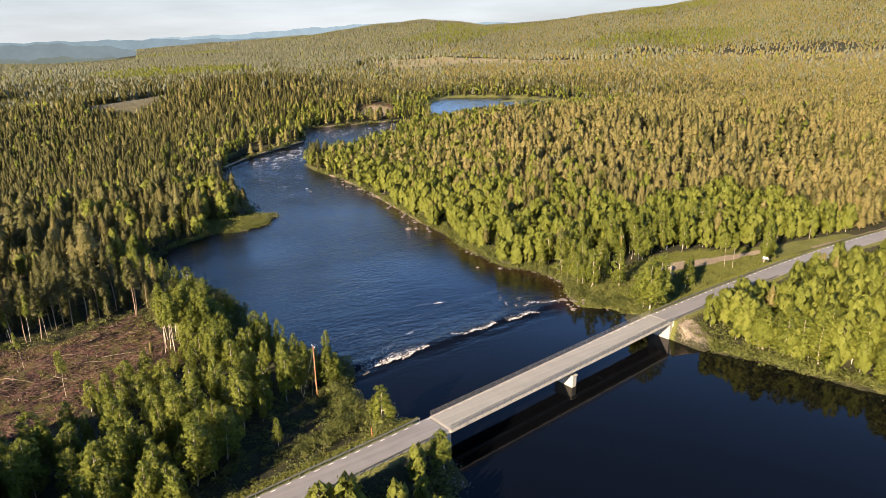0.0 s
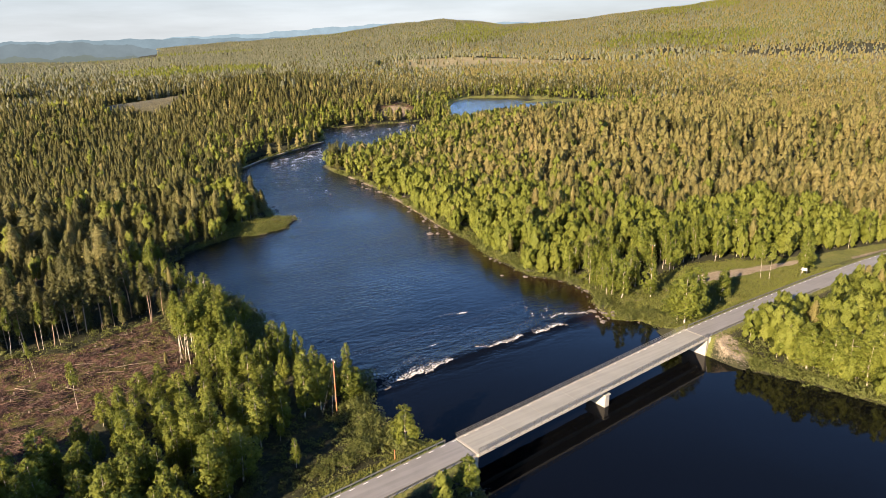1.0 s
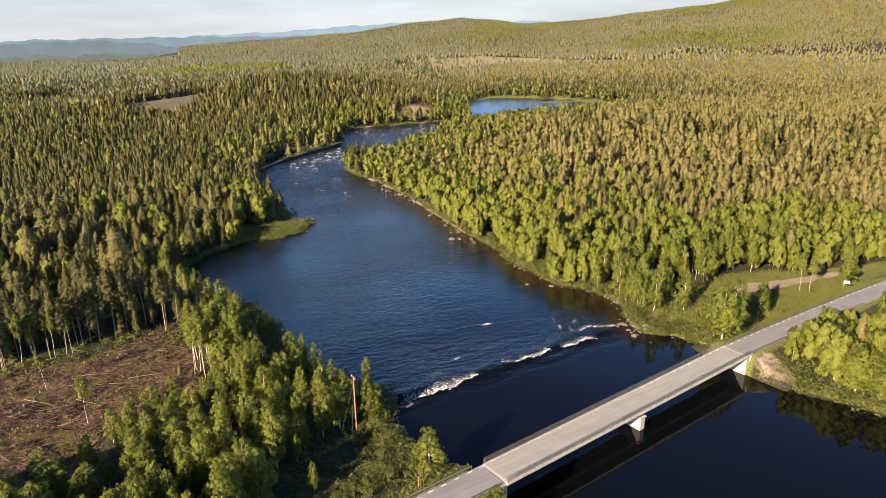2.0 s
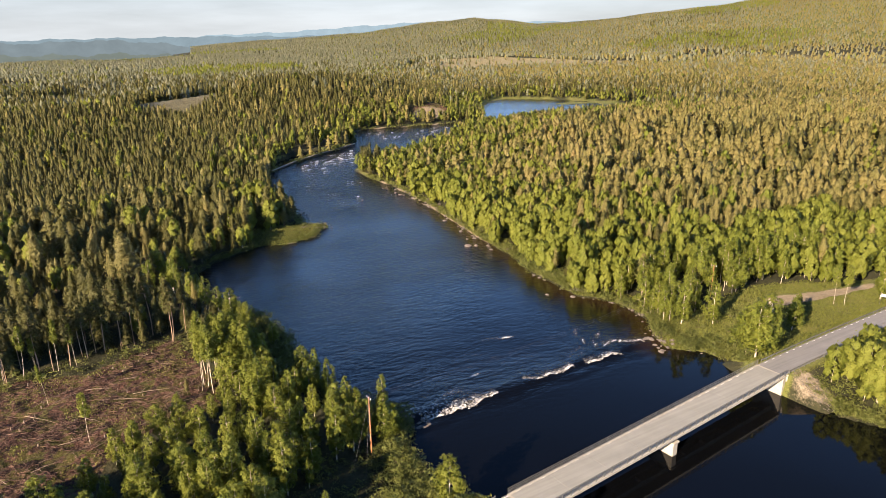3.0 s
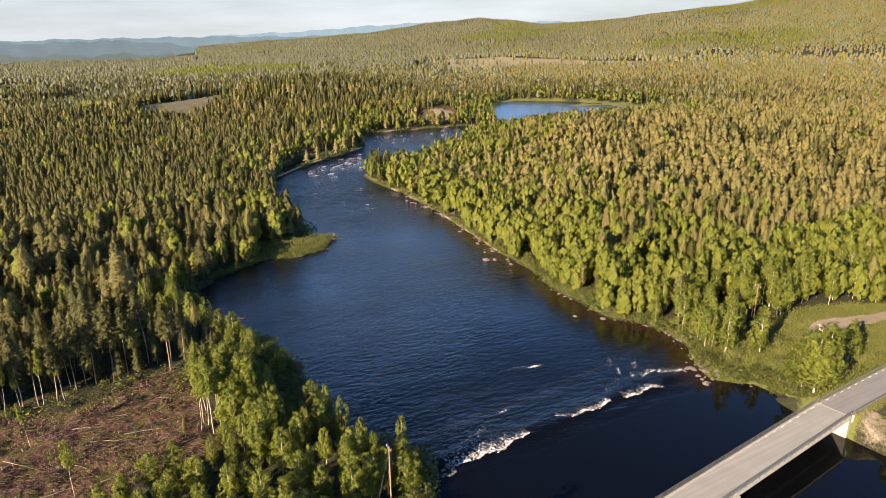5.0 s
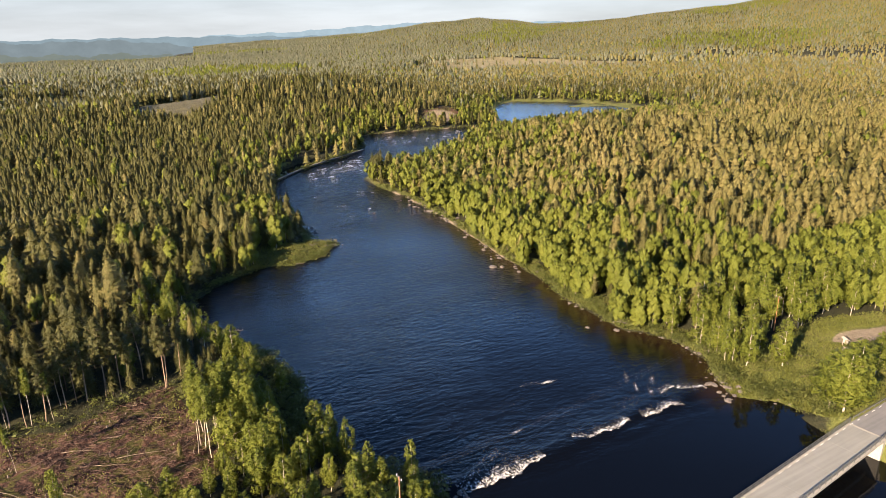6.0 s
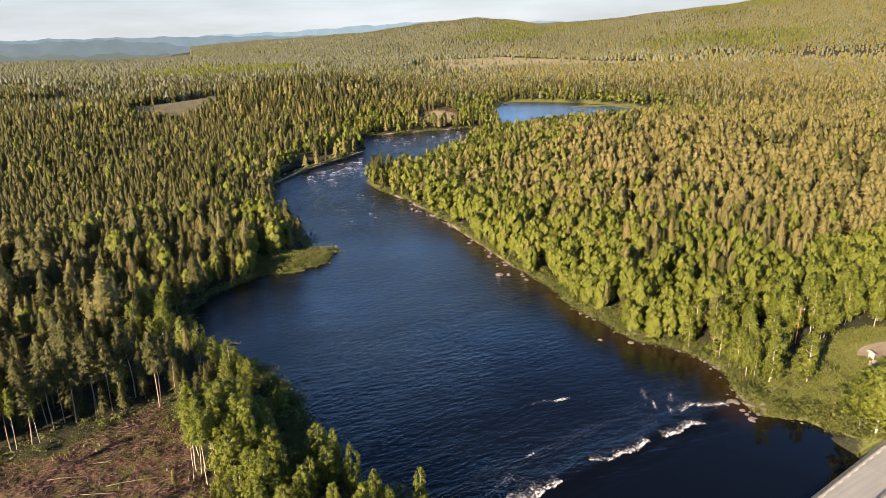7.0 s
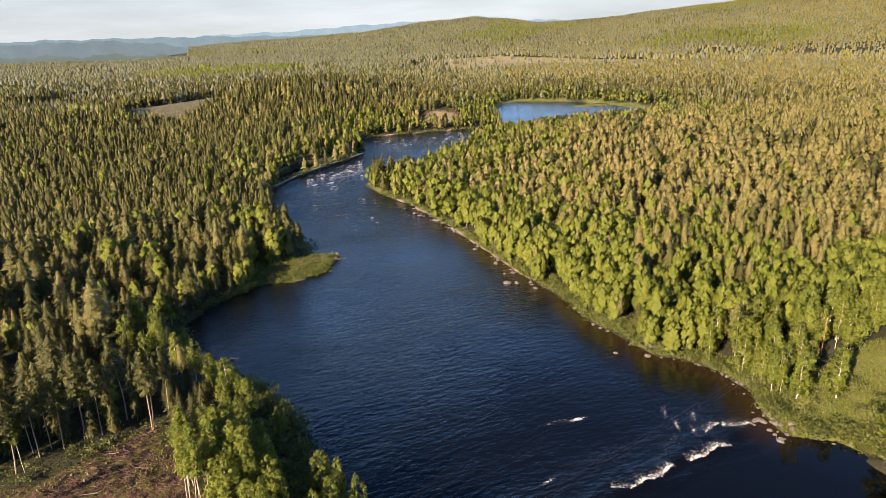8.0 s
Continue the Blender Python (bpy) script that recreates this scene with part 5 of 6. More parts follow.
for s in (1, -1):
    ab = bmesh.new()
    add_box(ab, (1.4, 6.0, 5.2), pose(s * (HB + 0.5), 0, -2.9), 0.06)
    for q in (1, -1):
        add_box(ab, (4.2, 0.4, 2.6), pose(s * (HB + 3.0), q * 3.1, -1.45), 0.05)
    part("abutment", ab, M_CONCRETE, bridge, "cream concrete abutment with wing walls")

post_me = bpy.data.meshes.new("rail_post")
pb = bmesh.new()
add_box(pb, (0.07, 0.10, 1.15), pose(0, 0, 0.57), 0.01)
add_box(pb, (0.20, 0.16, 0.03), pose(0, 0, 0.015))
pb.to_mesh(post_me)
pb.free()
post_me.materials.append(M_STEEL)
for s in (1, -1):
    rail = part("railing", rod((-HB, s * 3.15, 1.28), (HB, s * 3.15, 1.28), 0.055, sides=6), M_STEEL, bridge, "weathered steel railing with open rails")
    for hgt, wide in ((0.86, 0.10), (0.58, 0.06), (0.32, 0.06)):
        part("rail_bar", box((2 * HB, 0.05, wide), pose(0, s * 3.15 - s * 0.06, hgt + 0.12)), M_STEEL, rail)
    for i in range(38):
        shared("rail_post", post_me, rail, pose(-HB + 0.3 + (2 * HB - 0.6) * i / 37, s * 3.15, 0.12))

dash_me = bpy.data.meshes.new("edge_line")
db = box((1.0, 0.11, 0.012))
db.to_mesh(dash_me)
db.free()
dash_me.materials.append(M_PAINT)
dist = np.concatenate([[0], np.cumsum(np.hypot(*np.diff(LINE[:, :2], axis=0).T))])
dash_rows = np.arange(155, dist[-1] - 120, 2.75)
edge_line = thing("edge_line", pose(0, 0, 0), "white broken edge line along the road", "road marking", kind="structure")
for s in dash_rows:
    px_, py_, pz_ = (float(np.interp(s, dist, LINE[:, i])) for i in range(3))
    dx_, dy_ = float(np.interp(s, dist, DIRS[:, 0])), float(np.interp(s, dist, DIRS[:, 1]))
    lift = 0.034 if 63 < px_ < 137 else 0.012
    shared("dash", dash_me, edge_line, Matrix.Translation((px_ - dy_ * 2.62, py_ + dx_ * 2.62, pz_ + lift)) @ pose(0, 0, 0, 0, 0, math.degrees(math.atan2(dy_, dx_))))

gpost_me = bpy.data.meshes.new("guard_post")
gb = box((0.10, 0.12, 1.1), pose(0, 0, 0.2), 0.01)
gb.to_mesh(gpost_me)
gb.free()
gpost_me.materials.append(M_STEEL)


def guard_rail(lo, hi, off):
    k = np.where((LINE[:, 0] >= lo) & (LINE[:, 0] <= hi))[0]
    c = LINE[k][:, :2] + SIDE[k] * off
    z = LINE[k][:, 2]
    rail = thing("guard_rail", pose(0, 0, 0), "weathered steel guard rail along the road", "guard rail", "guard rails")
    n = len(k)
    rows = []
    sg = 1 if off > 0 else -1
    for d, hgt in ((0.0, 0.42), (-0.05, 0.50), (0.0, 0.57), (-0.05, 0.64), (0.0, 0.74), (0.03, 0.58)):
        rows.append(np.column_stack([c + SIDE[k] * d * sg, z + hgt]))
    rows.append(rows[0])
    part_me = mesh_np("beam", np.concatenate(rows), grid_faces(n, 7), [M_STEEL])
    shared("beam", part_me, rail, Matrix())
    for i in range(n):
        a = math.degrees(math.atan2(DIRS[k[i]][1], DIRS[k[i]][0]))
        shared("post", gpost_me, rail, Matrix.Translation((*(c[i] + SIDE[k[i]] * 0.1 * sg), z[i] - 0.1)) @ pose(0, 0, 0, 0, 0, a))


guard_rail(-30, 62.6, 3.2)
guard_rail(-30, 62.6, -3.2)
guard_rail(137.6, 205, 3.2)
guard_rail(137.6, 190, -3.2)


# ---- poles, wires, signs, table ----
def utility_pole(x, y, z0, top, stays, label):
    ob = thing("utility_pole", pose(x, y, z0), label, "pole", "power line poles")
    h = top - z0
    part("shaft", rod((0, 0, -0.4), (0, 0, h), 0.15, 0.10, 10), M_POLE, ob)
    arm = part("crossarm", box((0.12, 1.7, 0.14), pose(0, 0, h - 0.25), 0.02), M_STEEL, ob, "pale steel crossarm")
    for i in range(3):
        part("insulator", rod((0, -0.75 + 0.75 * i, h - 0.2), (0, -0.75 + 0.75 * i, h + 0.12), 0.06, 0.045, 8), M_WHITE, arm, "white insulator")
    for sx, sy in stays:
        part("stay_wire", rod((0, 0, h - 0.6), (sx, sy, ground_z(x + sx, y + sy) - z0), 0.016, sides=4), M_WIRE, ob)
    return ob


P1, P2 = Vector((51.0, 122.5, 13.0)), Vector((165.6, 137.0, 12.2))
utility_pole(P1.x, P1.y, ground_z(P1.x, P1.y), P1.z, [(-5.5, -4.0), (-4.0, -6.5)], "brown wooden power pole with two stay wires among trees")
utility_pole(P2.x, P2.y, ground_z(P2.x, P2.y), P2.z, [], "brown wooden power pole at the forest edge")
for i in range(3):
    bm = bmesh.new()
    prev = None
    for j in range(33):
        u = j / 32
        p = P1.lerp(P2, u) + Vector((-0.1 * (i - 1), 0.75 * (i - 1), 0.12 - 4 * 3.0 * u * (1 - u)))
        if prev is not None:
            add_rod(bm, prev, p, 0.005, sides=3)
        prev = p
    me = bpy.data.meshes.new("wire")
    bm.to_mesh(me)
    bm.free()
    me.materials.append(M_WIRE)
    tagged(new("power_line", me), "thin sagging power line across the river", "wire", "power lines")

sign = thing("road_sign", pose(198.5, 106.6, ground_z(198.5, 106.6), 0, 0, -70), "pale grey rectangular road sign on two steel posts", "sign")
for s in (1, -1):
    part("post", rod((s * 0.75, 0, -0.3), (s * 0.75, 0, 3.4), 0.05, sides=8), M_STEEL, sign)
part("panel", box((1.4, 0.05, 0.8), pose(0, -0.08, 2.7), 0.02), M_SIGN_BACK, sign, "pale grey sign panel")
part("back_rib", box((2.0, 0.04, 0.08), pose(0, 0.0, 2.4)), M_SIGN_BACK, sign)

marker = thing("marker_post", pose(50.8, 96.9, ground_z(50.8, 96.9)), "short orange-brown wooden post on the verge", "post")
part("shaft", rod((0, 0, -0.3), (0, 0, 2.2), 0.10, 0.08, 8), M_POLE, marker)
part("cap", rod((0, 0, 2.2), (0, 0, 2.26), 0.10, 0.07, 8), M_RED, marker, "weathered red cap")

table = thing("picnic_table", pose(171.0, 121.2, ground_z(171.0, 121.2), 0, 0, 25), "pale wooden picnic table with benches on the grass", "table")
for i in range(5):
    part("top_plank", box((2.4, 0.17, 0.05), pose(0, -0.38 + 0.19 * i, 0.76), 0.01), M_WOOD, table)
for s in (1, -1):
    for i in range(2):
        part("bench_plank", box((2.4, 0.16, 0.05), pose(0, s * (0.78 + 0.18 * i), 0.45), 0.01), M_WOOD, table)
    part("frame", add_box(box((0.10, 2.0, 0.10), pose(s * 0.85, 0, 0.38)), (0.10, 0.9, 0.10), pose(s * 0.85, 0, 0.69)), M_WOOD, table)
    for q in (1, -1):
        part("leg", rod((s * 0.85, q * 0.75, 0), (s * 0.85, q * 0.3, 0.72), 0.06, sides=6), M_WOOD, table)
notice = thing("notice_board", pose(172.6, 122.8, ground_z(172.6, 122.8), 0, 0, 60), "small roofed wooden notice board by the lay-by", "notice board")
for s in (1, -1):
    part("post", box((0.12, 0.12, 2.2), pose(s * 0.9, 0, 1.1), 0.01), M_WOOD, notice)
part("panel", box((1.8, 0.06, 1.0), pose(0, 0, 1.4), 0.01), M_WOOD, notice, "weathered wooden notice panel")
part("roof", add_box(box((2.3, 0.6, 0.05), pose(0, -0.25, 2.25, 25)), (2.3, 0.6, 0.05), pose(0, 0.25, 2.25, -25)), M_WOOD, notice, "grey ridge roof")


# ---- rapids ----
def foam_sheet(name, spots, label, grain=1.0):
    """White water: many low torn tufts of foam round each (x, y, length, width, turn, count, rise)."""
    g = np.random.default_rng(77)
    V, F, n = [], [], 0
    for x, y, ln, wd, trn, count, rise in spots:
        a = math.radians(trn)
        u, w = g.normal(0, 0.36, count) * ln, g.normal(0, 0.36, count) * wd
        X, Y = x + u * math.cos(a) - w * math.sin(a), y + u * math.sin(a) + w * math.cos(a)
        lace = 0.5 * patch(X, Y * 0.6, 0.22, 1.4) + 0.5 * patch(X, Y, 0.6, 0.2)
        lumps = lace > g.uniform(0.25, 0.62, count)
        X, Y = X[lumps], Y[lumps]
        count = len(X)
        Z = river_height(X, Y) + 0.03
        s = grain * (0.035 + 0.10 * g.uniform(0, 1, count) ** 2) * (0.7 + 0.4 * rise)
        sides = 6
        th = np.arange(sides) * 6.283 / sides
        rad = s[:, None] * g.uniform(0.5, 1.3, (count, sides))
        sp_a = (a if rise > 0.8 else 1.35) + g.normal(0, 0.5, count)[:, None]
        ru, rw = np.cos(th) * rad * 2.4, np.sin(th) * rad * 0.8
        ring = np.stack([X[:, None] + ru * np.cos(sp_a) - rw * np.sin(sp_a), Y[:, None] + ru * np.sin(sp_a) + rw * np.cos(sp_a), np.repeat(Z[:, None], sides, 1)], -1)
        top = np.stack([X, Y, Z + s * g.uniform(0.2, 0.7, count) * rise], -1)[:, None]
        V.append(np.concatenate([ring, top], 1).reshape(-1, 3))
        b = n + np.arange(count)[:, None] * (sides + 1)
        for j in range(sides):
            F.append(np.column_stack([b + j, b + (j + 1) % sides, b + sides]))
        n += count * (sides + 1)
    me = mesh_np(name, np.concatenate(V), np.concatenate(F), [M_FOAM])
    return tagged(new(name, me), label, "white water", kind="stuff")
# where the sill breaks: start, end, pieces, depth of the broken water behind
BREAKS = [((65.2, 127.2), (70.5, 127.6), 420, 3.0), ((70.0, 127.5), (76.0, 127.0), 620, 4.2), ((75.5, 127.0), (80.8, 127.8), 420, 3.2), ((80.5, 127.9), (85.0, 128.9), 380, 1.0),
          ((92.5, 130.0), (97.2, 128.5), 240, 0.9), ((97.0, 128.4), (107.5, 128.6), 480, 0.8), ((110.3, 128.1), (116.0, 128.3), 420, 1.0), ((115.5, 128.3), (121.8, 127.7), 420, 1.3),
          ((120.0, 133.0), (125.5, 133.0), 200, 1.4), ((125.0, 132.8), (131.2, 128.8), 190, 1.4)]
STREAKS = ((84.5, 137.5, 2.2, 0.5, 8, 0.75), (102.0, 149.5, 2.6, 0.7, -8, 0.85), (98, 151, 5, 1.0, -6, 0.42), (117.5, 137.5, 3, 0.6, 55, 0.62), (119, 142, 4, 1.0, 50, 0.45),
           (123, 138, 3.4, 1.1, 40, 0.5), (88, 146, 9, 4, 10, 0.26), (96, 138, 16, 4, 4, 0.27), (112, 134, 10, 3, 20, 0.30), (74, 133, 8, 3, 6, 0.42), (70, 131, 5, 1.6, 4, 0.50), (127, 131.5, 4, 1.2, -30, 0.55), (119, 134.5, 4, 1.0, 62, 0.48))


def white_water(x, y):
    """How much foam lies at a place, 0 to 1: breaking edges with torn water upstream, and streaks."""
    foam = np.zeros(len(x))
    for (ax, ay), (bx, by), count, deep in BREAKS:
        ln = math.hypot(bx - ax, by - ay)
        ux, uy = (bx - ax) / ln, (by - ay) / ln
        s = (x - ax) * ux + (y - ay) * uy
        d = (y - ay) * ux - (x - ax) * uy + 0.34 * np.sin(s * 0.9 + ax) + 0.10 * np.sin(s * 2.9 + ay)
        ends = np.clip((s + 0.4) / 0.9, 0, 1) * np.clip((ln + 0.4 - s) / 0.9, 0, 1)
        strong = min(1.0, count / 430)
        lip = np.clip((d + 0.12) / 0.18, 0, 1) * np.exp(-np.maximum(d, 0) / 0.85) * (1.0 + 0.30 * strong)
        tail = np.clip((d + 0.05) / 0.3, 0, 1) * np.exp(-np.maximum(d, 0) / (1.3 + deep)) * (0.60 + 0.18 * strong)
        foam = np.maximum(foam, ends * np.maximum(lip * (0.78 + 0.22 * np.sin(s * 1.1 + 2 * ay)), tail))
    for sx, sy, ln, wd, trn, peak in STREAKS:
        a = radians(trn)
        u, w = (x - sx) * math.cos(a) + (y - sy) * math.sin(a), (y - sy) * math.cos(a) - (x - sx) * math.sin(a)
        foam = np.maximum(foam, peak * np.exp(-(u / ln) ** 2 - (w / wd) ** 2))
    return foam


fx, fy = np.arange(62, 136, 0.24), np.arange(125, 155, 0.24)
FX, FY = (a.ravel() for a in np.meshgrid(fx, fy))
dens = white_water(FX, FY)
foam_z = river_height(FX, FY) + 0.05 + 0.16 * dens * (0.6 + 0.4 * np.sin(FX * 3.1 + np.sin(FY * 2.3)))
cells = grid_faces(len(fx), len(fy))
cells = cells[dens[cells].max(1) > 0.12]
used, back = np.unique(cells, return_inverse=True)
foam_me = mesh_np("white_water", np.stack([FX, FY, foam_z], 1)[used], back.reshape(-1, 4), [M_TORN], smooth=True)
foam_at = foam_me.attributes.new("foam", "FLOAT", "POINT")
foam_at.data.foreach_set("value", dens[used].astype(np.float32))
tagged(new("white_water", foam_me), "foaming white water over a low sill", "white water", kind="stuff")
UPPER = []
ug = np.random.default_rng(9)
for i in range(36):
    q = ug.normal(0, 1)
    yy = 402 + 15 * q - (12 if i % 5 == 0 else 0)
    xx = np.interp(yy, [330, 360, 390, 425], [126, 131, 143, 176]) + ug.normal(0, 9)
    UPPER.append((xx, yy, ug.uniform(1.2, 4.5), ug.uniform(0.35, 0.9), ug.uniform(-25, 30), int(ug.uniform(30, 95)), 1.2))
for i in range(10):
    UPPER.append((ug.uniform(112, 146), ug.uniform(300, 375), ug.uniform(1, 3), ug.uniform(0.3, 0.7), ug.uniform(-20, 30), int(ug.uniform(8, 26)), 1.0))
for i in range(28):
    UPPER.append((ug.uniform(205, 290), ug.uniform(440, 478), ug.uniform(2, 5), ug.uniform(0.5, 1.2), ug.uniform(0, 30), 44, 1.2))
foam_sheet("upper_rapids", UPPER, "scattered white water on the upper rapids", 1.05)


# ---- stones, boom, logs ----
def stone_mesh(seed):
    g = np.random.default_rng(seed)
    bm = bmesh.new()
    bmesh.ops.create_icosphere(bm, subdivisions=1, radius=1.0)
    for v in bm.verts:
        v.co *= g.uniform(0.72, 1.15)
        v.co.z *= 0.6
    me = bpy.data.meshes.new("stone")
    bm.to_mesh(me)
    bm.free()
    me.materials.append(M_ROCK)
    return me


STONES = [stone_mesh(40 + i) for i in range(6)]


def stone(x, y, s, z=None, label="weathered grey-brown boulder at the river's edge"):
    ob = new("boulder", STONES[int(x * 13 + y * 7) % 6])
    zz = max(ground_z(x, y), float(water_z(np.array([x]), np.array([y]))[0]) - 0.15 * s) if z is None else z
    ob.matrix_basis = pose(x, y, zz + 0.12 * s, 0, 0, (x * 37 + y * 11) % 360) @ Matrix.Diagonal((s * 1.25, s, s, 1))
    return tagged(ob, label, "boulder", "river boulders")


g = np.random.default_rng(61)
for sx, sy, ss in ((134.4, 218.0, 1.3), (137.0, 216.6, 1.0), (138.6, 163.8, 1.5), (139.6, 165.2, 1.2), (134.8, 161.2, 0.9), (129.4, 166.4, 0.6), (139.2, 162.2, 0.9), (130.8, 123.5, 0.6), (138.4, 225, 0.6), (129, 300, 0.7)):
    stone(sx, sy, ss)


def along_bank(bank, lo, hi, count, spread, smin, smax, seed):
    g = np.random.default_rng(seed)
    pts = [p for p in bank if lo <= p[1] <= hi]
    p = np.array(pts)
    d = np.concatenate([[0], np.cumsum(np.hypot(*np.diff(p, axis=0).T))])
    for s in g.uniform(0, d[-1], count):
        x0, y0 = np.interp(s, d, p[:, 0]), np.interp(s, d, p[:, 1])
        yield x0 + g.normal(0, spread), y0 + g.normal(0, spread), smin + (smax - smin) * g.uniform() ** 2.5


for sx, sy, ss in along_bank(RIGHT_BANK, 195, 320, 90, 2.0, 0.3, 1.1, 3):
    stone(sx, sy, ss)
for sx, sy, ss in along_bank(RIGHT_BANK, 104, 195, 40, 0.8, 0.25, 0.7, 4):
    stone(sx, sy, ss)
for i in range(34):
    stone(133.2 + g.uniform(-2.5, 4), 127.2 + g.uniform(-3.6, 3.6), g.uniform(0.2, 0.7))
for i in range(34):
    stone(64.5 + g.uniform(-3, 1.8), 129.0 + g.uniform(-3.4, 3.4), g.uniform(0.2, 0.6))
for i in range(40):
    stone(94 + g.uniform(-4, 7), 270.5 + g.uniform(-4, 5), g.uniform(0.25, 0.9))


def riprap(name, x, y, s, label):
    """Many small stones of a slope, joined."""
    V, F, n = [], [], 0
    z, _, rd = ground_parts(x, y)
    for i in np.where(rd > 5.5)[0]:
        me = STONES[i % 6]
        v = np.zeros(len(me.vertices) * 3)
        me.vertices.foreach_get("co", v)
        f = np.zeros(len(me.polygons) * 3, int)
        me.polygons.foreach_get("vertices", f)
        V.append(v.reshape(-1, 3) * s[i] + [x[i], y[i], max(z[i], -0.2) + 0.1 * s[i]])
        F.append(f.reshape(-1, 3) + n)
        n += len(v) // 3
    tagged(new(name, mesh_np(name, np.concatenate(V), np.concatenate(F), [M_ROCK])), label, "stones", kind="stuff")


ra = g.uniform(0, 6.28, 150)
riprap("riprap", 60.0 + 3.4 * np.cos(ra) + g.uniform(-1.2, 1.2, 150), 84.5 + 6 * np.sin(ra) + g.uniform(-1.2, 1.2, 150), g.uniform(0.12, 0.36, 150), "grey stones round the foot of the abutment")
riprap("riprap_east", 140.4 + g.uniform(-1.8, 4, 200), 90.5 + g.uniform(-5, 3.2, 200), g.uniform(0.07, 0.22, 200), "tan stones on the embankment slope by the abutment")

BOOM = [(112.5, 383), (121, 391.5), (131, 401), (141.5, 409), (152.5, 416.8), (166, 425), (186, 439)]
boom = thing("timber_boom", pose(0, 0, 0), "long pale timber boom wall along the river's edge", "boom")
for (ax, ay), (bx, by) in zip(BOOM[:-1], BOOM[1:]):
    ln, a = math.hypot(bx - ax, by - ay), math.degrees(math.atan2(by - ay, bx - ax))
    zz = float(water_z(np.array([ax]), np.array([ay]))[0])
    for i in range(3):
        part("plank", box((ln + 0.3, 0.26, 0.25), pose((ax + bx) / 2 - 0.32 * math.sin(radians(a)) * (i - 1), (ay + by) / 2 + 0.32 * math.cos(radians(a)) * (i - 1), zz + 1.0, 0, 0, a), 0.04), M_WOOD, boom)
    part("wall", box((ln, 0.75, 1.7), pose((ax + bx) / 2, (ay + by) / 2, zz + 0.05, 0, 0, a), 0.05), M_TWIG, boom, "dark tarred timber wall")

log_mes = []
for i in range(4):
    lv, lf = tube([[-2.5, 0, 0], [-0.8, 0.12 * (i - 1), 0.03], [1, 0.1, 0.06], [2.5, 0, 0]], [0.075, 0.06, 0.04, 0.02], 7)
    log_mes.append(mesh_np("log", lv, lf, [M_DEAD], smooth=True))
lg = np.random.default_rng(19)
LOGS = [(3, 153, 0, 1.2), (7.5, 149.5, 25, 1.0), (12, 165, -22, 1.4), (18.8, 164.7, -14, 1.7), (26, 158, 3, 0.9), (22, 160, 30, 0.8), (2, 171, 25, 1.1), (9, 172, -20, 1.3),
        (6, 160, -50, 1.2), (-3, 165, -48, 1.4), (-12, 160, 10, 1.5), (15, 152, 20, 0.8), (26, 163.5, 20, 0.9)]
for i in range(40):
    while True:
        lx, ly = lg.uniform(-40, 33), lg.uniform(142, 188)
        if inside(np.array([lx]), np.array([ly]), CLEARING, -2)[0]:
            break
    LOGS.append((lx, ly, lg.uniform(0, 180), lg.uniform(0.35, 0.9)))
for i, (lx, ly, la, ls) in enumerate(LOGS):
    ob = new("fallen_log", log_mes[i % 4])
    ob.matrix_basis = pose(lx, ly, ground_z(lx, ly) + 0.2, 0, 3 * math.sin(i), la) @ Matrix.Diagonal((ls, 1.0, 1.0, 1))
    tagged(ob, "pale barkless log lying in felling slash", "log", "logs in the clearing")
stump_mes = []
for i in range(3):
    stump_mes.append(mesh_np("stump", *tube([[0, 0, -0.2], [0, 0, 0.1], [0, 0, 0.45], [0, 0, 0.46]], [0.22, 0.16, 0.13, 0.01], 8), [M_SPRUCE_BARK]))
for i in range(40):
    while True:
        lx, ly = lg.uniform(-40, 33), lg.uniform(142, 188)
        if inside(np.array([lx]), np.array([ly]), CLEARING, -1.5)[0]:
            break
    ob = new("tree_stump", stump_mes[i % 3])
    ob.matrix_basis = pose(lx, ly, ground_z(lx, ly), 0, 0, lg.uniform(0, 360)) @ Matrix.Diagonal((*[lg.uniform(0.7, 1.3)] * 2, lg.uniform(0.7, 1.4), 1))
    tagged(ob, "sawn tree stump in felling slash", "stump", "stumps in the clearing")

# felling slash: thousands of thin branches
tx, ty = scatter(-46, 36, 138, 192, 0.42, lg)
k = inside(tx, ty, CLEARING, -0.5) & (patch(tx, ty, 3.1, 0.3) > lg.uniform(0.05, 0.75, len(tx)))
tx, ty = tx[k], ty[k]
tz = ground_parts(tx, ty)[0]
ta, tl, tr = lg.uniform(0, 6.28, len(tx)), lg.uniform(0.3, 1.7, len(tx)), lg.uniform(0.015, 0.055, len(tx))
tv = []
for sgn in (-0.5, 0.5):
    for c in range(3):
        ang = c * 2.094
        tv.append(np.column_stack([tx + sgn * tl * np.cos(ta) - np.sin(ta) * tr * math.cos(ang), ty + sgn * tl * np.sin(ta) + np.cos(ta) * tr * math.cos(ang),
                                   tz + 0.12 + sgn * 0.35 * tl * np.sin(ta * 7) + tr * math.sin(ang)]))
tv = np.stack(tv, 1).reshape(-1, 3)
base = np.arange(len(tx))[:, None] * 6
tf = np.concatenate([np.column_stack([base + c, base + (c + 1) % 3, base + 3 + (c + 1) % 3, base + 3 + c]) for c in range(3)])
tagged(new("felling_slash", mesh_np("felling_slash", tv, tf, [M_TWIG])), "reddish-brown branches and tops after felling", "branches", kind="stuff")

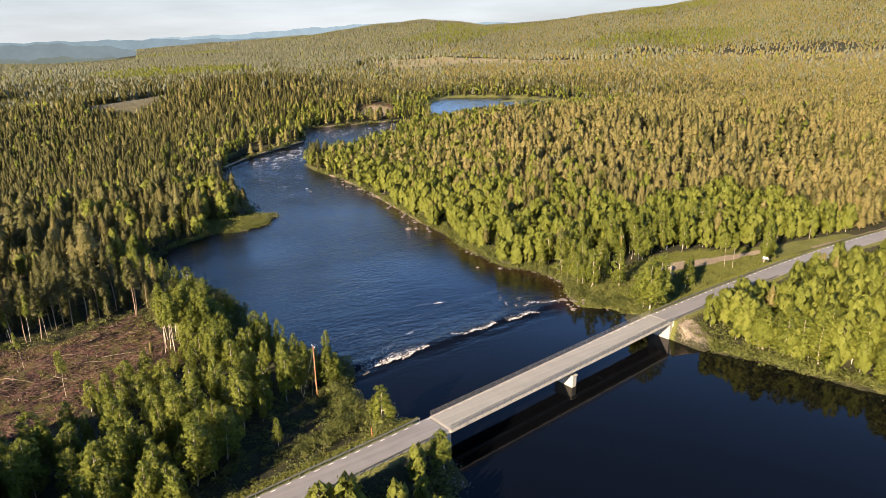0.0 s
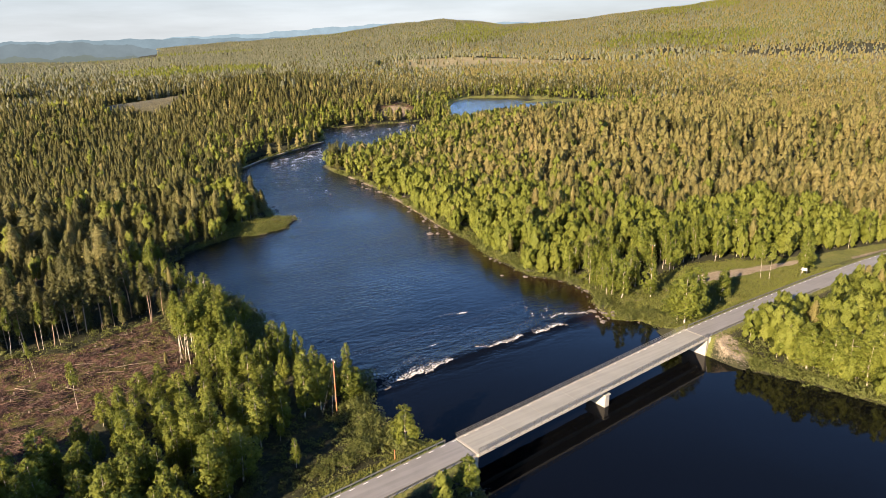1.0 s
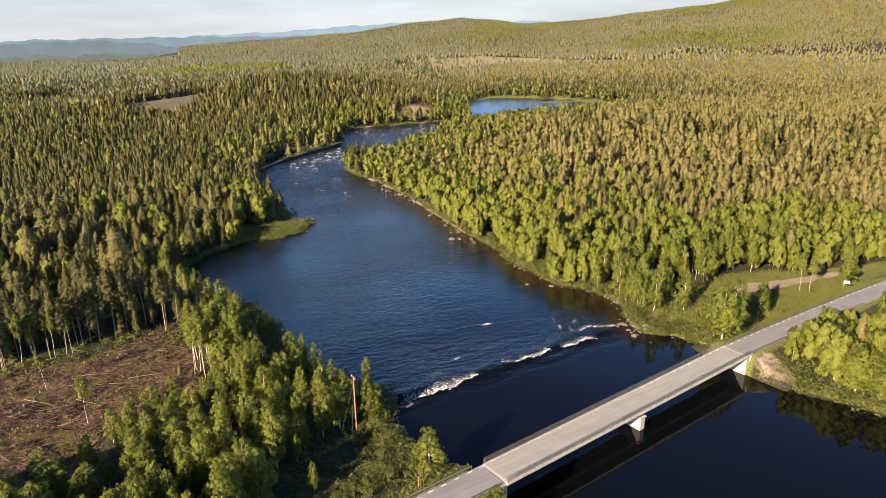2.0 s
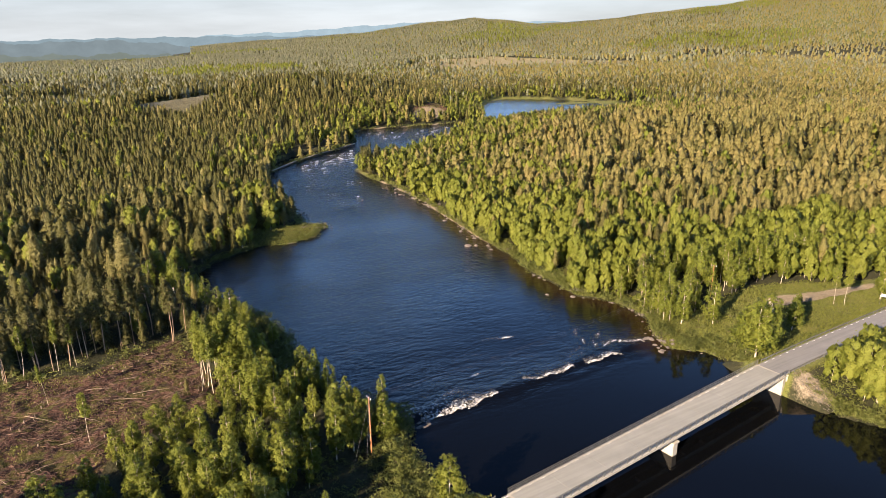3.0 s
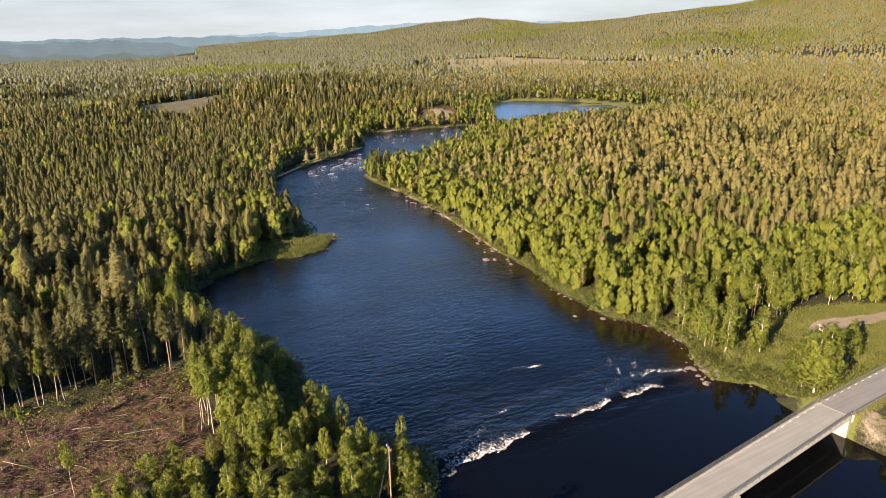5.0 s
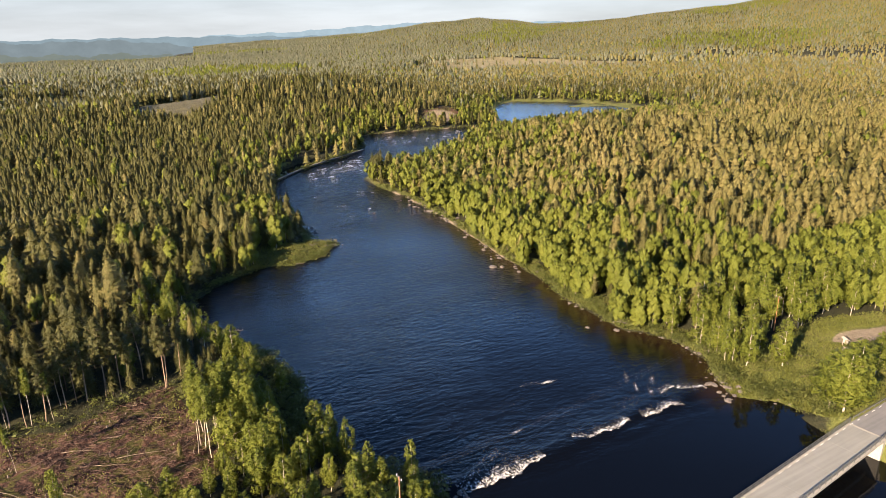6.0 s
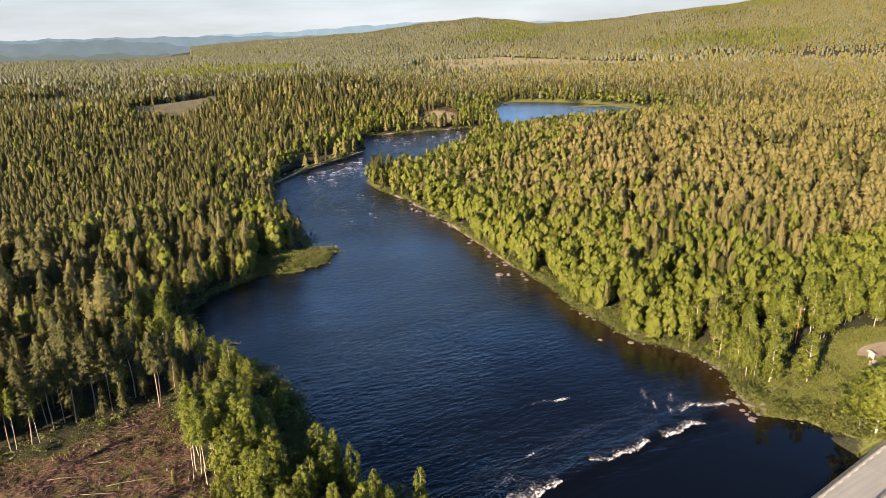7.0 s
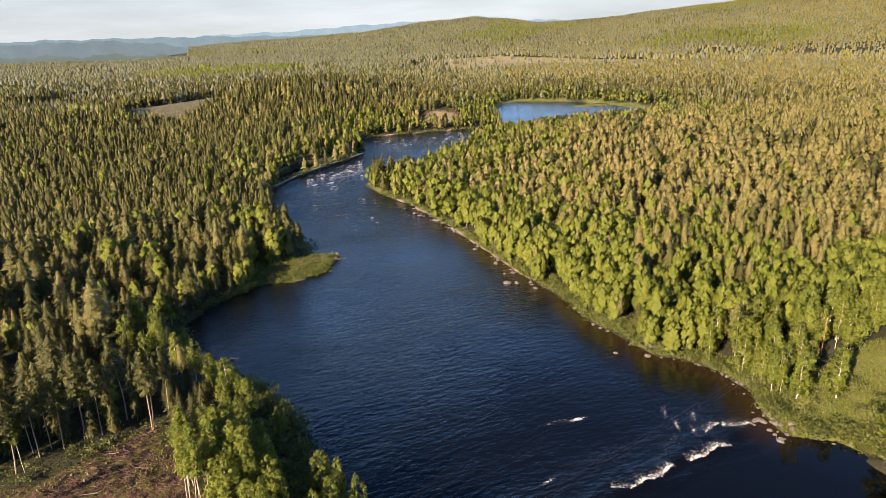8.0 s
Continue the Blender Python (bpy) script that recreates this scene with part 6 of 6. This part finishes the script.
# ---- bushes and grass ----
bg = np.random.default_rng(23)
spots = []
for bx, by, bs in along_bank(RIGHT_BANK, 104, 260, 110, 1.2, 0.5, 1.3, 8):
    spots.append((bx + bg.uniform(1.5, 5), by, bs))
for i in range(24):
    spots.append((bg.uniform(134, 160), bg.uniform(110, 130), bg.uniform(0.4, 1.1)))
for bx, by, bs in along_bank(LEFT_BANK, 98, 200, 90, 1.2, 0.6, 1.5, 9):
    spots.append((bx - bg.uniform(1, 6), by, bs))
for i in range(34):
    q = bg.uniform()
    spots.append((36 + 18 * q + bg.normal(0, 1.6), 103.2 + 4.4 * q + bg.normal(0, 1.2), 0.45 + 0.85 * q * bg.uniform(0.5, 1)))
for i in range(30):
    q = bg.uniform()
    spots.append((49 + 9 * q + bg.normal(0, 1.5), 111 + 9 * q + bg.normal(0, 2.0), bg.uniform(0.45, 0.95)))
for i in range(26):
    spots.append((bg.uniform(16, 50), bg.uniform(104, 120), bg.uniform(0.25, 0.6)))
for i in range(30):
    spots.append((84 + bg.uniform(-14, 12), 262 + bg.uniform(-4, 6), bg.uniform(0.3, 0.9)))
for bx, by, bs in along_bank(RIGHT_BANK, 20, 92, 60, 1.0, 0.7, 1.5, 10):
    spots.append((bx + bg.uniform(0.8, 4), by, bs))
for i in range(50):
    spots.append((bg.uniform(14, 60), bg.uniform(70, 86), bg.uniform(0.7, 1.7)))
spots = np.array(spots)
_, sw, sr = ground_parts(spots[:, 0], spots[:, 1])
good = (sw > 0.4) & (sr > 6.8) & (np.hypot((spots[:, 0] - 62) / 4, (spots[:, 1] - 92) / 9) > 1) & ~inside(spots[:, 0], spots[:, 1], GRAVEL, 2)
for bx, by, bs in spots[good][:300]:
    plant("bush", bx, by, 2.4 * bs, (bx * 31 + by * 17) % 360)

# low scrub along the banks, too dense to count
SCRUB = low_variants(lambda g: bush(2.0, g, 30, 0.44), 6, False)
sg = np.random.default_rng(31)
sx, sy, sh = [], [], []
for bank, lo, hi, n, side, reach_, hmax in ((RIGHT_BANK, 138, 345, 620, 1, 3.4, 1.9), (RIGHT_BANK, 0, 92, 760, 1, 4.5, 1.9), (RIGHT_BANK, 104, 138, 330, 1, 9.0, 1.6),
                                            (LEFT_BANK, 40, 215, 640, -1, 6.0, 2.2), (LEFT_BANK, 215, 400, 420, -1, 4.0, 2.0), (LEFT_BANK, 400, 500, 420, -1, 9.0, 3.4)):
    for bx, by, bs in along_bank(bank, lo, hi, n, 0.5, 0.35, 1.0, 70 + n):
        sx.append(bx + side * sg.uniform(0.2, reach_))
        sy.append(by)
        sh.append(0.35 + hmax * bs * sg.uniform(0.4, 1.0))
for i in range(900):
    sx.append(sg.uniform(8, 58))
    sy.append(sg.uniform(70, 124))
    sh.append(sg.uniform(0.25, 1.15))
for i in range(330):
    sx.append(sg.uniform(66, 102))
    sy.append(sg.uniform(254, 276))
    sh.append(sg.uniform(0.3, 1.5))
for i in range(120):
    sx.append(sg.uniform(-50, 30))
    sy.append(sg.uniform(181, 191))
    sh.append(sg.uniform(0.4, 1.7))
for i in range(160):
    sx.append(sg.uniform(138.5, 146))
    sy.append(sg.uniform(85, 96))
    sh.append(sg.uniform(0.3, 0.7))
for i in range(220):
    sx.append(sg.uniform(143, 158))
    sy.append(sg.uniform(62, 92))
    sh.append(sg.uniform(0.5, 1.6))
sx, sy, sh = np.array(sx), np.array(sy), np.array(sh)
szz, sww, srr = ground_parts(sx, sy)
k = (sww > -0.3) & (srr > 6.0) & (np.hypot((sx - 62) / 4, (sy - 92) / 9) > 1) & (np.hypot((sx - 134) / 4, (sy - 127) / 4) > 1)
got = stamp(SCRUB, sx[k], sy[k], np.maximum(szz[k], 0) - 0.05, sh[k], 2.0, sg.uniform(0, 6.28, k.sum()), sg, 1.15)
tagged(new("bank_scrub", mesh_np("bank_scrub", got[0], got[2], [M_BUSH], tint=got[3], normals=got[4])), "grey-green willow scrub along the water's edge", "scrub", kind="stuff")


def grass(name, x, y, hlo, hhi, seed, label, lean=0.5):
    """Tufts of three bent blades each."""
    g = np.random.default_rng(seed)
    z, water, rd = ground_parts(x, y)
    k = (water > 0.2) & (rd > 4.2) & ~inside(x, y, GRAVEL, 0.5)
    x, y, z = x[k], y[k], z[k]
    V = []
    for b in range(3):
        a = g.uniform(0, 6.28, len(x))
        h, w = g.uniform(hlo, hhi, len(x)), g.uniform(0.05, 0.14, len(x))
        ox, oy = g.normal(0, 0.15, len(x)), g.normal(0, 0.15, len(x))
        V.append(np.stack([np.column_stack([x + ox - np.sin(a) * w, y + oy + np.cos(a) * w, z - 0.03]),
                           np.column_stack([x + ox + np.sin(a) * w, y + oy - np.cos(a) * w, z - 0.03]),
                           np.column_stack([x + ox + np.cos(a) * h * lean, y + oy + np.sin(a) * h * lean, z + h])], 1))
    v = np.concatenate(V).reshape(-1, 3)
    t = np.repeat(g.uniform(0, 1, len(v) // 3), 3)
    me = mesh_np(name, v, np.arange(len(v)).reshape(-1, 3), [M_GRASS], tint=t)
    tagged(new(name, me), label, "grass", kind="stuff")


gx1, gy1 = scatter(133, 215, 94, 136, 0.45, bg)
k = inside(gx1, gy1, MEADOW, 1)
grass("meadow_grass", gx1[k], gy1[k], 0.2, 0.55, 51, "rough yellow-green meadow grass by the road")
gx2, gy2 = scatter(-20, 62, 92, 104, 0.40, bg)
k = line_dist(gx2, gy2, ROAD)[0] < 9
grass("verge_grass", gx2[k], gy2[k], 0.2, 0.5, 52, "long green grass on the road verge")
gx3, gy3 = scatter(132, 152, 104, 260, 0.5, bg)
k = ground_parts(gx3, gy3)[1] < 6
grass("bank_grass", gx3[k], gy3[k], 0.3, 0.8, 53, "pale sedge along the river bank")
gx4, gy4 = scatter(62, 104, 250, 276, 0.5, bg)
grass("spit_grass", gx4, gy4, 0.25, 0.7, 54, "green sedge on the low spit")
gx5, gy5 = scatter(-46, 36, 138, 192, 0.7, bg)
k = inside(gx5, gy5, CLEARING, -0.5) & (patch(gx5, gy5, 4.3, 1.9) > 0.64)
grass("clearing_grass", gx5[k], gy5[k], 0.15, 0.45, 55, "tufts of grass and heather among felling slash")


# ---- drift timber on the banks ----
def fallen_tree(x, y, turn, length, dip, label):
    """A dead birch fallen from the bank into the water, with bare branches."""
    ob = thing("fallen_tree", pose(x, y, max(ground_z(x, y), float(river_height(np.array([x]), np.array([y]))[0])) + 0.25, 0, dip, turn), label, "dead tree", "dead trees on the bank")
    v, f = tube([[0, 0, 0], [length * 0.4, 0.15, 0.05], [length * 0.75, -0.1, 0.1], [length, 0.1, 0.0]], [0.14, 0.11, 0.07, 0.02], 7)
    shared("trunk", mesh_np("trunk", v, f, [M_DEAD], smooth=True), ob, Matrix())
    q = np.random.default_rng(int(x * 10 + y))
    for i in range(9):
        s = q.uniform(0.35, 0.95)
        a = q.uniform(-1.2, 1.2) * (1 if i % 2 else -1)
        ln = q.uniform(0.6, 1.8)
        o = np.array([length * s, 0.0, 0.05])
        e = o + np.array([ln * 0.6 * math.cos(a), ln * math.sin(a), q.uniform(0.0, 0.7)])
        v, f = tube([o, (o + e) / 2 + [0, 0, 0.1], e], [0.04, 0.03, 0.01], 4)
        shared("branch", mesh_np("branch", v, f, [M_DEAD]), ob, Matrix())
    return ob


fallen_tree(52.4, 180.5, 25, 4.4, 6, "pale dead birch fallen from the bank into the water")
fallen_tree(51.4, 167.5, 5, 4.0, 7, "pale dead birch fallen from the bank into the water")
fallen_tree(46.6, 214.0, -10, 3.8, 6, "pale dead birch fallen from the bank into the water")
fallen_tree(95.5, 291.0, 10, 5.0, 0, "dark driftwood tangle at the tip of the bank")
for i in range(22):
    ob = new("driftwood", log_mes[i % 4])
    dx, dy = (133.5, 127.5) if i < 14 else (64.0, 130.0)
    ox, oy = dx + bg.uniform(-3, 3.5), dy + bg.uniform(-3, 3)
    ob.matrix_basis = pose(ox, oy, max(ground_z(ox, oy), 0.0) + 0.12, 0, bg.uniform(-8, 8), bg.uniform(0, 180)) @ Matrix.Diagonal((bg.uniform(0.2, 0.5), 0.8, 0.8, 1))
    tagged(ob, "grey driftwood stranded among stones by the sill", "driftwood", "driftwood by the sill")
for i in range(12):
    stone(95.5 + bg.uniform(-1.5, 4), 289 + bg.uniform(-5, 5), bg.uniform(0.4, 0.9), label="dark wet boulder at the tip of the bank")
